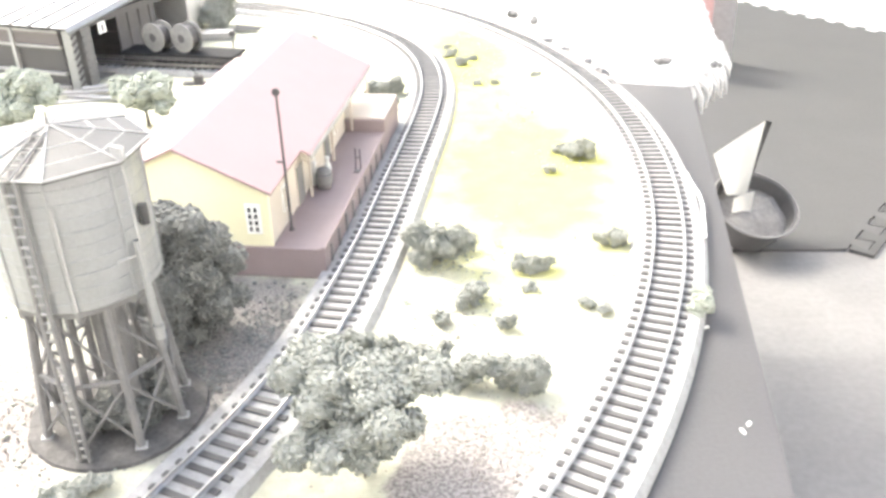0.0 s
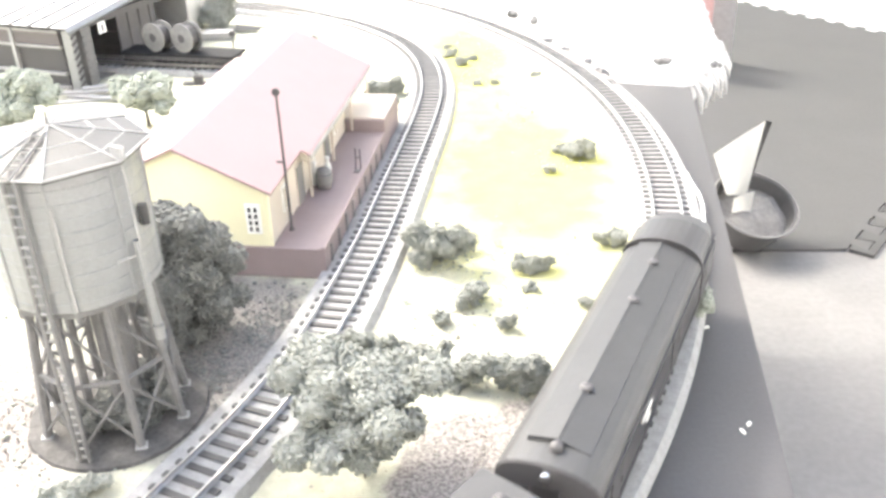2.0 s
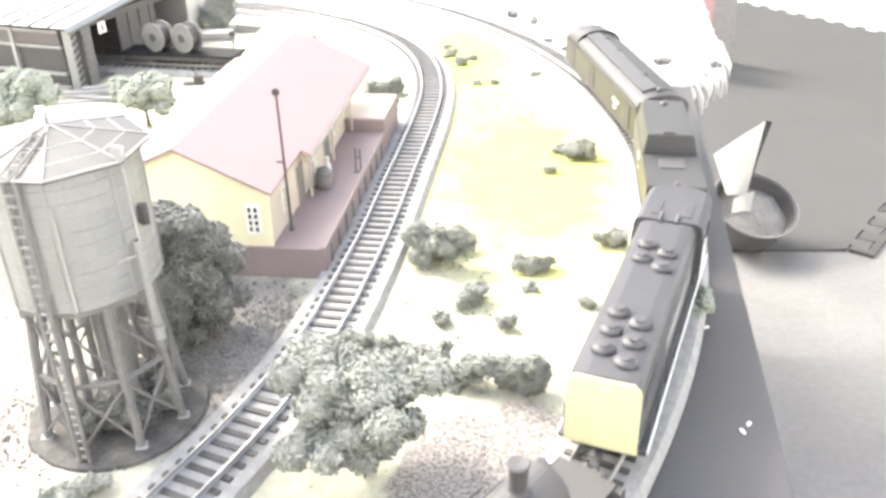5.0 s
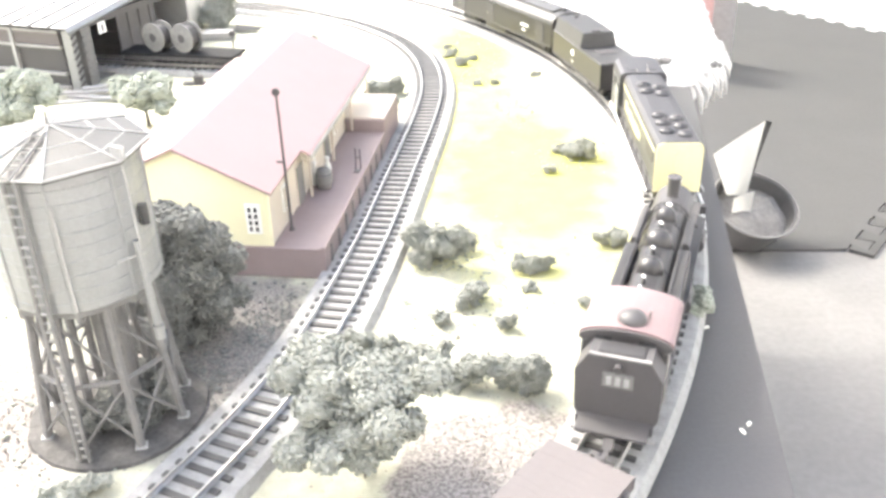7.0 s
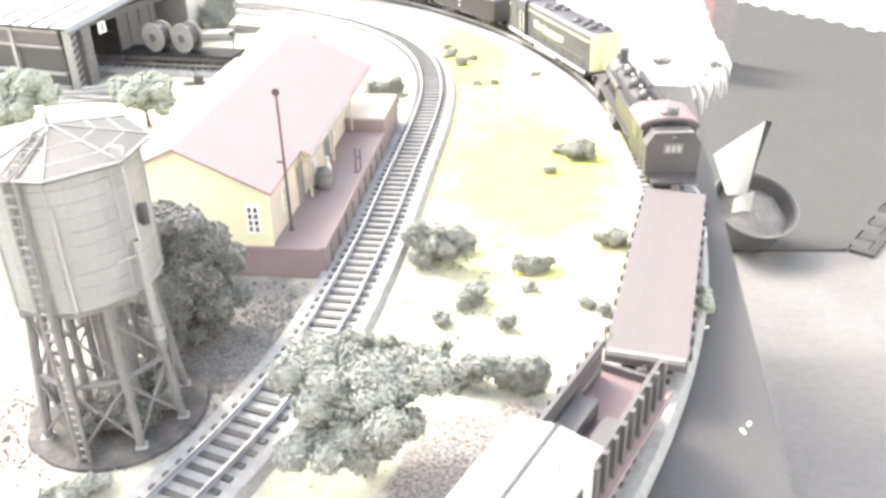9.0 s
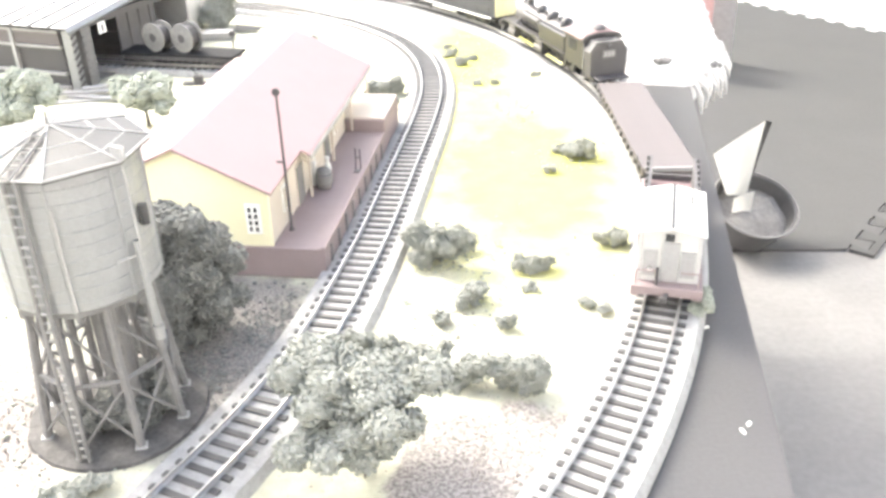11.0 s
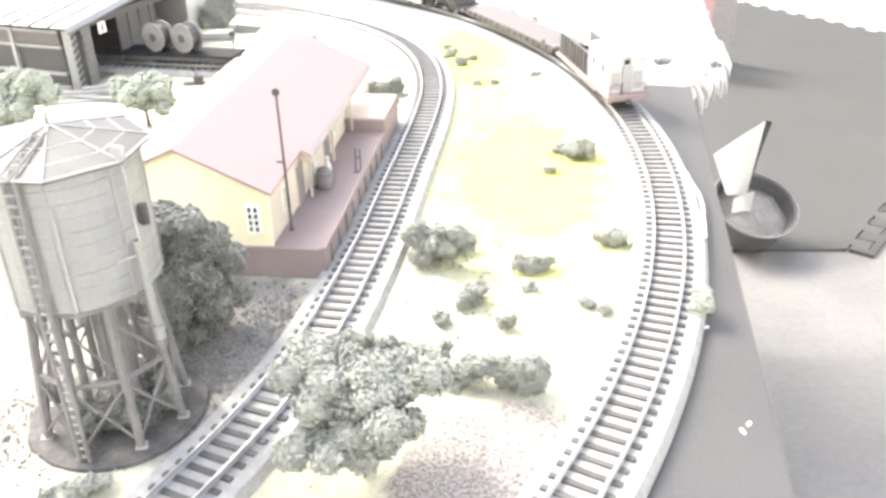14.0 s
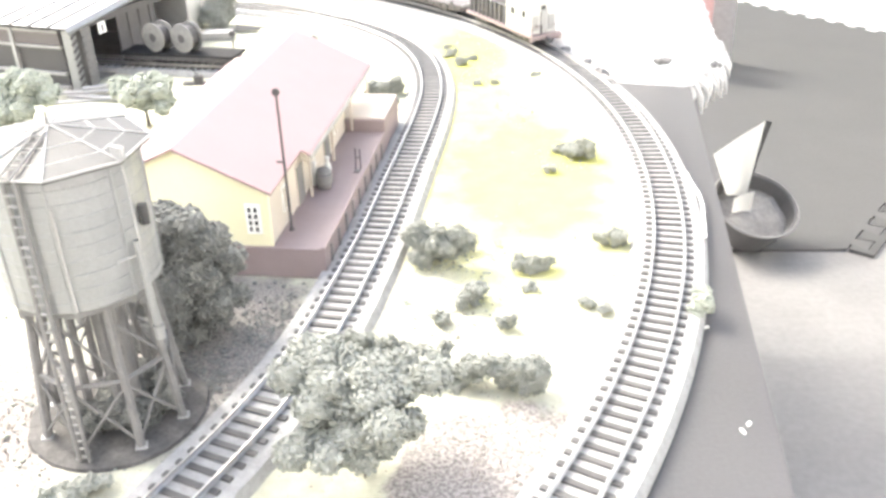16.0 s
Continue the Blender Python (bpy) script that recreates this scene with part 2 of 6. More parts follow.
def ground_material():
    m = bpy.data.materials.new("turf_with_sand_and_gravel")
    m.use_nodes = True
    N, L = m.node_tree.nodes, m.node_tree.links
    b = N["Principled BSDF"]
    b.inputs["Roughness"].default_value = 0.95
    b.inputs["Specular IOR Level"].default_value = 0.1
    tc = N.new("ShaderNodeTexCoord")

    def noise_node(scale, detail=4):
        n = N.new("ShaderNodeTexNoise")
        n.inputs["Scale"].default_value, n.inputs["Detail"].default_value = scale, detail
        L.new(tc.outputs["Object"], n.inputs["Vector"])
        return n

    def ramp(src, lo, hi, c0, c1):
        r = N.new("ShaderNodeValToRGB")
        r.color_ramp.elements[0].position, r.color_ramp.elements[1].position = lo, hi
        r.color_ramp.elements[0].color, r.color_ramp.elements[1].color = c0, c1
        L.new(src, r.inputs[0])
        return r.outputs[0]

    def blob(x, y, sx, sy, soft, wob=0.02):
        """A patch with a ragged rim: 1 inside."""
        mp = N.new("ShaderNodeMapping")
        mp.inputs["Location"].default_value = (-x / sx, -y / sy, 0)
        mp.inputs["Scale"].default_value = (1 / sx, 1 / sy, 0)
        L.new(tc.outputs["Object"], mp.inputs["Vector"])
        ln = N.new("ShaderNodeVectorMath")
        ln.operation = "LENGTH"
        L.new(mp.outputs[0], ln.inputs[0])
        n = noise_node(45, 6)
        ad = N.new("ShaderNodeMath")
        ad.operation = "MULTIPLY_ADD"
        ad.inputs[1].default_value = 0.9
        L.new(n.outputs["Fac"], ad.inputs[0])
        L.new(ln.outputs["Value"], ad.inputs[2])
        mr = N.new("ShaderNodeMapRange")
        for k, v in zip((1, 2, 3, 4), (1.45 - soft, 1.45 + soft, 1.0, 0.0)):
            mr.inputs[k].default_value = v
        L.new(ad.outputs[0], mr.inputs[0])
        return mr.outputs[0]

    def mixc(fac, a, bb):
        mx = N.new("ShaderNodeMix")
        mx.data_type = "RGBA"
        L.new(fac, mx.inputs[0])
        L.new(a, mx.inputs[6])
        L.new(bb, mx.inputs[7])
        return mx.outputs[2]

    grain, mid = noise_node(900, 3), noise_node(140, 5)
    turf = ramp(mid.outputs["Fac"], 0.3, 0.7, (0.38, 0.374, 0.30, 1), (0.50, 0.493, 0.39, 1))
    speck = ramp(noise_node(420, 2).outputs["Fac"], 0.27, 0.33, (0.0, 0.0, 0.0, 1), (1, 1, 1, 1))
    soil = ramp(grain.outputs["Fac"], 0.35, 0.65, (0.14, 0.131, 0.124, 1), (0.30, 0.282, 0.265, 1))
    turf = mixc(speck, soil, turf)
    sand = ramp(noise_node(60, 5).outputs["Fac"], 0.3, 0.7, (0.42, 0.405, 0.125, 1), (0.45, 0.435, 0.15, 1))
    gravel = ramp(noise_node(620, 4).outputs["Fac"], 0.34, 0.62, (0.13, 0.12, 0.113, 1), (0.32, 0.297, 0.281, 1))
    col = mixc(blob(0.058, 0.560, 0.070, 0.150, 0.40), turf, sand)
    col = mixc(blob(0.030, 0.840, 0.05, 0.16, 0.5), col, sand)
    col = mixc(blob(0.028, 0.262, 0.052, 0.040, 0.08), col, gravel)
    col = mixc(blob(-0.205, 0.29, 0.06, 0.08, 0.35), col, gravel)
    col = mixc(blob(-0.142, 0.300, 0.030, 0.026, 0.1), col, soil)
    col = mixc(blob(-0.115, 0.35, 0.06, 0.075, 0.12), col, soil)
    L.new(col, b.inputs["Base Color"])
    bp = N.new("ShaderNodeBump")
    bp.inputs["Strength"].default_value, bp.inputs["Distance"].default_value = 0.7, 0.001
    L.new(grain.outputs["Fac"], bp.inputs["Height"])
    L.new(bp.outputs[0], b.inputs["Normal"])
    return m


M_GROUND = ground_material()
solo("ground", scenery(), M_GROUND, "cream and yellow turf, sand and gravel scenery base", kind="structure", smooth=True)


# ---- tracks ----
def spline(pts, step):
    """A smooth path through a few knots, at even steps."""
    P = [Vector(p) for p in pts]
    P = [2 * P[0] - P[1]] + P + [2 * P[-1] - P[-2]]
    fine = []
    for a, b, c, d in zip(P, P[1:], P[2:], P[3:]):
        for i in range(60):
            t = i / 60
            fine.append(0.5 * ((2 * b) + (c - a) * t + (2 * a - 5 * b + 4 * c - d) * t * t + (3 * b - a - 3 * c + d) * t ** 3))
    out, left = [fine[0]], step
    for a, b in zip(fine, fine[1:]):
        d = (b - a).length
        while d >= left:
            a = a + (b - a) * (left / d)
            d = (b - a).length
            out.append(a)
            left = step
        left -= d
    return [(p.x, p.y) for p in out]


def rail_profile(off):
    return [(off - 0.0008, 0.0001), (off - 0.0008, 0.0005), (off - 0.0003, 0.0008), (off - 0.0003, 0.0018), (off - 0.00042, 0.0020),
            (off - 0.00042, RAIL), (off + 0.00042, RAIL), (off + 0.00042, 0.0020), (off + 0.0003, 0.0018), (off + 0.0003, 0.0008), (off + 0.0008, 0.0005), (off + 0.0008, 0.0001)]


TIE_MESH = mesh_of(box(B(), 0, 0, -0.0006, 0.0029, 0.0268, 0.0014, bevel=0.0002), "tie", M_TIE)


def railway(name, label, path, closed, near):
    """Roadbed, two rails and its ties, the ties within near() as pieces."""
    tr = thing(name, label, "railway track", "railway tracks")
    fine = path
    part("roadbed", sweep(B(), [(-0.0218, G - 0.0004), (-0.0190, -0.0012), (-0.0165, -0.0009), (0.0165, -0.0009), (0.0190, -0.0012), (0.0218, G - 0.0004)], fine, closed), M_BALLAST, tr, "pale grey moulded roadbed")
    for s in (-0.0085, 0.0085):
        part("rail", sweep(B(), rail_profile(s), fine, closed), M_RAIL, tr, "nickel-silver rail")
    far = B()
    n = len(path)
    rnd = random.Random(5)
    for i in range(n if closed else n):
        a, b = path[(i - 1) % n] if closed else path[max(i - 1, 0)], path[(i + 1) % n] if closed else path[min(i + 1, n - 1)]
        ang = math.atan2(b[1] - a[1], b[0] - a[0])
        m = T(path[i][0], path[i][1], 0) @ Matrix.Rotation(ang + rnd.uniform(-0.012, 0.012), 4, "Z")
        if near(*path[i]):
            ob = new("tie", TIE_MESH)
            ob.parent, ob.matrix_basis = tr, m
        else:
            box(far, 0, 0, -0.0006, 0.0024, 0.0268, 0.0014, m)
    if far.verts:
        tagged(part("tie_row", far, M_TIE, tr), kind="stuff")
    else:
        far.free()
    return tr


PITCH = 0.0077
nt = round(2 * math.pi * R / PITCH)
loop_path = [on_loop(-12.35 + 360.0 * i / nt) for i in range(nt)]
railway("outer_loop_track", "curved model railway track on pale grey roadbed", loop_path, True, lambda x, y: x > -0.12 and 0.15 < y < 1.2)
SIDING = [(-0.30, 0.06), (-0.215, 0.115), (-0.155, 0.172), (-0.1175, 0.222), (-0.1015, 0.2517), (-0.0869, 0.282), (-0.0735, 0.315), (-0.0599, 0.3586), (-0.0480, 0.4150), (-0.0385, 0.4676), (-0.0285, 0.537),
          (-0.0188, 0.6027), (-0.0127, 0.646), (-0.0073, 0.698), (-0.0058, 0.734), (-0.0078, 0.779), (-0.0165, 0.83), (-0.036, 0.885), (-0.066, 0.935), (-0.105, 0.98), (-0.16, 1.025), (-0.23, 1.06), (-0.33, 1.085)]
railway("station_track", "gently curved station track on pale grey roadbed", spline(SIDING, PITCH), False, lambda x, y: 0.2 < y)


# ---- foliage ----
def blob(bm, c, r, rnd, sub=1):
    """A ragged lump."""
    v = bmesh.ops.create_icosphere(bm, subdivisions=sub, radius=r, matrix=Matrix.Translation(c) @ Matrix.Rotation(rnd.uniform(0, 6), 4, "X") @ Matrix.Rotation(rnd.uniform(0, 6), 4, "Z"))["verts"]
    s = rnd.uniform(0, 50)
    for w in v:
        d = w.co - Vector(c)
        w.co = Vector(c) + d * (1 + 0.55 * noise.noise((w.co * (0.9 / r)) + Vector((s, 0, 0))) + rnd.uniform(-0.18, 0.18))


_b = B()
bmesh.ops.create_icosphere(_b, subdivisions=1, radius=1.0)
_b.verts.ensure_lookup_table()
ICO_V = np.array([v.co[:] for v in _b.verts])
ICO_F = np.array([[v.index for v in f.verts] for f in _b.faces])
_b.free()
_b = B()
bmesh.ops.create_icosphere(_b, subdivisions=2, radius=1.0)
_b.verts.ensure_lookup_table()
ICO2_V = np.array([v.co[:] for v in _b.verts])
ICO2_F = np.array([[v.index for v in f.verts] for f in _b.faces])
_b.free()


def crown(n, shape, size, rnd, lump=(0.0004, 0.0007), heart=True):
    """Foam foliage: uneven clumps over the lobes of shape, each clump a ragged heart under a skin of fine crumbs."""
    rs = np.random.RandomState(rnd.randint(0, 10 ** 6))
    clumps = []
    for i, (c, ax) in enumerate(shape):
        c, ax = np.array(c), np.array(ax)
        many = (16 if i == 0 else 5) if heart else 4
        clumps.append((c, ax * (0.60 if heart else 0.62)))
        for _ in range(many):
            u = rs.normal(size=3)
            u[2] = abs(u[2]) * 0.9 - 0.25
            u /= np.linalg.norm(u)
            k = rs.uniform(0.20, 0.36) if heart and i == 0 else rs.uniform(0.36, 0.58)
            clumps.append((c + u * ax * rs.uniform(0.62, 1.0), np.full(3, ax.mean() * k) * np.array((1, 1, 0.85))))
    V, F, k = [], [], 0
    for j, (c, ax) in enumerate(clumps):
        body = ICO2_V * ax * rs.uniform(0.80, 1.0, (len(ICO2_V), 1)) + c
        body[:, 2] = np.maximum(body[:, 2], 0.0003)
        V.append(body)
        F.append(ICO2_F + k)
        k += len(ICO2_V)
        lo, hi = lump[0] * size, lump[1] * size
        count = int(min(1500, 3.6 * ax.mean() ** 2 / ((lo + hi) / 2) ** 2)) + 6
        w = rs.normal(size=(count, 3))
        w /= np.linalg.norm(w, axis=1)[:, None]
        p = c + w * ax * rs.uniform(0.86, 1.14 if heart else 1.35, (count, 1))
        keep = p[:, 2] > 0.0002
        for i, (c2, ax2) in enumerate(clumps):
            if i != j:
                keep &= (((p - c2) / ax2) ** 2).sum(axis=1) > 0.72
        p = p[keep]
        r = rs.uniform(lo, hi, (len(p), 1, 1)) * rs.uniform(0.35, 1.5, (len(p), len(ICO_V), 1))
        V.append((p[:, None, :] + ICO_V[None] * r).reshape(-1, 3))
        F.append((ICO_F[None] + k + np.arange(len(p))[:, None, None] * len(ICO_V)).reshape(-1, 3))
        k += len(p) * len(ICO_V)
    me = bpy.data.meshes.new("crown")
    me.from_pydata(np.concatenate(V).tolist(), [], np.concatenate(F).tolist())
    return me


def leafy(name, me, material, parent=None):
    me.materials.append(material)
    me.polygons.foreach_set("use_smooth", [True] * len(me.polygons))
    ob = new(name, me)
    ob.parent = parent
    return ob


def tree(x, y, height, spread, n, label, material, seed, stem=0.3, lean=0.0, lobes=5, size=1.0):
    rnd = random.Random(seed)
    t = thing("tree", label, "tree", "trees", at=pose(x, y, G, 0, lean, rnd.uniform(0, 360)))
    r0 = height * 0.028
    top = Vector((0, 0, height * 0.72))
    bm = cone(B(), (0, 0, 0), top * 0.5, r0 * 1.3, r0 * 0.8, 8)
    cone(bm, top * 0.48, top, r0 * 0.8, r0 * 0.3, 7)
    for i in range(7):
        a = i * 0.9 + rnd.uniform(0, 0.6)
        z = height * rnd.uniform(stem * 0.7, 0.55)
        cone(bm, (0, 0, z), (math.cos(a) * spread * 0.3, math.sin(a) * spread * 0.3, z + height * 0.2), r0 * 0.5, r0 * 0.15, 6)
    for i in range(4):
        a = i * 1.57 + 0.4
        cone(bm, (0, 0, r0), (math.cos(a) * r0 * 3, math.sin(a) * r0 * 3, 0.0002), r0 * 0.6, r0 * 0.2, 6)
    part("trunk", bm, M_TRUNK, t)
    lo = height * stem
    shape = [((0, 0, (lo + height) / 2), (spread * 0.40, spread * 0.40, (height - lo) * 0.45))]
    for i in range(lobes):
        a = 6.283 * i / lobes + rnd.uniform(-0.4, 0.4)
        k = rnd.uniform(0.18, 0.3)
        shape.append(((math.cos(a) * spread * k, math.sin(a) * spread * k, rnd.uniform(lo * 1.1, height * 0.8)), (spread * 0.26, spread * 0.26, (height - lo) * 0.25)))
    leafy("crown", crown(n, shape, size, rnd, (0.0004, 0.0011)), material, t)
    return t


def bush(x, y, wx, wy, h, n, label, material, seed, rz=0.0, group="shrubs on the turf", size=1.0, lump=(0.0004, 0.0008)):
    rnd = random.Random(seed)
    h *= 1.45
    shape = [((rnd.uniform(-0.36, 0.36) * wx, rnd.uniform(-0.36, 0.36) * wy, h * rnd.uniform(0.15, 0.65)), (wx * rnd.uniform(0.14, 0.3), wy * rnd.uniform(0.14, 0.3), h * rnd.uniform(0.25, 0.42))) for _ in range(8)]
    ob = tagged(leafy("shrub", crown(n, shape, size, rnd, lump, False), material), label, "shrub", group)
    ob.matrix_basis = pose(x, y, G, 0, 0, rz)
    return ob


tree(-0.0335, 0.2660, 0.0545, 0.061, 6200, "grey-green foam model tree beside the loop track", M_FOLI, 11, stem=0.40, lobes=7)
tree(-0.1245, 0.3660, 0.0790, 0.055, 7400, "dark grey-green model tree behind the water tower", M_FOLD, 12, stem=0.12, lobes=9)
tree(-0.2330, 0.6700, 0.0420, 0.056, 2600, "pale grey-green model tree between engine shed and station", M_FOLP, 13, stem=0.36, lobes=5, size=1.6)
tree(-0.3330, 0.6700, 0.0480, 0.066, 2600, "pale green model tree beside the engine shed", M_FOLP, 14, stem=0.2, lobes=6, size=1.6)


def crumbs(patches, seed):
    """Loose foam crumbs strewn thinly over the turf."""
    rs = np.random.RandomState(seed)
    V, F, k = [], [], 0
    for x, y, sx, sy, n in patches:
        for _ in range(n):
            px, py = x + rs.normal() * sx, y + rs.normal() * sy
            r = abs(rs.normal()) * 0.0004 + 0.0003
            V.append(ICO_V * r * rs.uniform(0.5, 1.4, (len(ICO_V), 1)) * np.array((1.2, 1.2, 0.7)) + np.array((px, py, G + 0.0004)))
            F.append(ICO_F + k)
            k += len(ICO_V)
    me = bpy.data.meshes.new("crumbs")
    me.from_pydata(np.concatenate(V).tolist(), [], np.concatenate(F).tolist())
    return me


tagged(leafy("turf_crumbs", crumbs(((0.005, 0.395, 0.022, 0.018, 130), (0.03, 0.40, 0.035, 0.03, 70), (0.005, 0.325, 0.03, 0.012, 70), (0.0, 0.436, 0.016, 0.016, 120), (0.02, 0.80, 0.02, 0.06, 160), (0.09, 0.58, 0.02, 0.015, 60), (-0.23, 0.26, 0.045, 0.05, 700), (-0.16, 0.20, 0.04, 0.02, 300), (-0.21, 0.42, 0.03, 0.06, 250)), 5), M_FOLP), "loose grey foam crumbs strewn over the turf", "turf crumbs", kind="stuff")
tagged(leafy("soil_crumbs", crumbs(((-0.105, 0.345, 0.016, 0.020, 500), (-0.085, 0.380, 0.012, 0.016, 350), (-0.120, 0.322, 0.012, 0.012, 300), (-0.142, 0.300, 0.016, 0.012, 400)), 6), M_FOLD), "dark crumbs of foam lying on the soil", "soil crumbs", kind="stuff")
for i, (hx, hy, w, h) in enumerate(((-0.040, 0.336, 0.022, 0.013), (-0.022, 0.334, 0.022, 0.016), (-0.006, 0.328, 0.020, 0.014), (0.009, 0.3215, 0.018, 0.011), (0.0225, 0.317, 0.021, 0.014), (0.037, 0.3135, 0.020, 0.0145))):
    bush(hx, hy, w, 0.014, h, 630, "grey-green foam shrub in a low row", M_FOLI, 30 + i, group="row of shrubs")
bush(-0.0035, 0.436, 0.036, 0.034, 0.018, 1860, "grey-green clump of foam shrub beside the station track", M_FOLI, 40)
bush(0.0500, 0.4195, 0.023, 0.012, 0.009, 600, "small grey-green foam shrub on yellow turf", M_FOLI, 41, 20)
bush(0.0970, 0.4500, 0.019, 0.013, 0.008, 540, "small grey-green foam shrub beside the loop track", M_FOLI, 42)
bush(0.0960, 0.5830, 0.030, 0.020, 0.010, 840, "flat grey-green foam shrub on yellow turf", M_FOLI, 43, -20)
bush(0.0140, 0.3890, 0.018, 0.012, 0.010, 570, "small grey-green foam shrub on cream turf", M_FOLI, 44)
bush(-0.0010, 0.3700, 0.009, 0.008, 0.006, 102, "tiny grey-green foam shrub on cream turf", M_FOLI, 45, lump=(0.0004, 0.0010))
bush(0.0300, 0.3650, 0.011, 0.006, 0.006, 102, "tiny grey-green foam shrub on cream turf", M_FOLI, 46, lump=(0.0004, 0.0010))
bush(0.1290, 0.3720, 0.013, 0.026, 0.009, 660, "pale wispy foam shrub at the roadbed's foot", M_FOLP, 47, 0, lump=(0.0004, 0.0009))
bush(-0.0460, 0.7330, 0.044, 0.014, 0.010, 780, "low grey-green foam shrub behind the platform", M_FOLI, 48, 8)
bush(-0.0390, 0.7000, 0.012, 0.008, 0.006, 90, "tiny grey-green foam shrub behind the platform", M_FOLI, 49)
bush(-0.1440, 0.3030, 0.044, 0.034, 0.012, 900, "dark brushwood under the water tower", M_FOLD, 50, 20)
bush(-0.1480, 0.2520, 0.034, 0.014, 0.005, 240, "grey brushwood at the track's foot", M_FOLI, 51, 30)
for i, (fx, fy) in enumerate(((0.013, 0.843), (0.021, 0.815), (0.033, 0.83), (0.010, 0.868), (0.035, 0.752), (0.050, 0.752), (0.046, 0.40), (0.074, 0.383), (0.080, 0.376), (0.018, 0.403), (0.075, 0.555), (0.088, 0.772), (-0.128, 0.92))):
    rr = 0.0075 if i < 2 else 0.0045
    bush(fx, fy, rr * 2, rr * 1.5, rr * 0.8, 60, "tiny grey tuft of turf foam", M_FOLI, 60 + i, group="tufts on the turf", lump=(0.0004, 0.0009))


def scatter_bits():
    """Loose crumbs of turf foam and ballast, far too many to count."""
    rnd = random.Random(77)
    verts, faces = [], []
    spots = [(0.0, 0.36, 0.05, 260), (0.03, 0.272, 0.035, 420), (-0.19, 0.30, 0.04, 420), (0.07, 0.68, 0.05, 160), (-0.10, 0.34, 0.03, 200), (0.04, 0.42, 0.06, 120), (-0.2, 0.72, 0.06, 260), (0.09, 0.86, 0.06, 160)]
    for sx, sy, sp, n in spots:
        for _ in range(n):
            x, y = rnd.gauss(sx, sp * 0.5), rnd.gauss(sy, sp * 0.5)
            if math.hypot(x - CX, y - CY) > R - 0.025:
                continue
            r = rnd.uniform(0.0003, 0.0009)
            k = len(verts)
            verts += [(x + r * rnd.uniform(0.6, 1), y, G), (x - r * 0.6, y + r * rnd.uniform(0.5, 1), G), (x - r * 0.6, y - r * 0.9, G), (x, y, G + r * rnd.uniform(1.2, 2.4))]
            faces += [(k, k + 1, k + 3), (k + 1, k + 2, k + 3), (k + 2, k, k + 3)]
    me = bpy.data.meshes.new("turf_crumbs")
    me.from_pydata(verts, [], faces)
    me.materials.append(M_GRAVEL)
    tagged(new("turf_crumbs", me), "grey-brown crumbs of turf and ballast", "", "", "stuff")


scatter_bits()


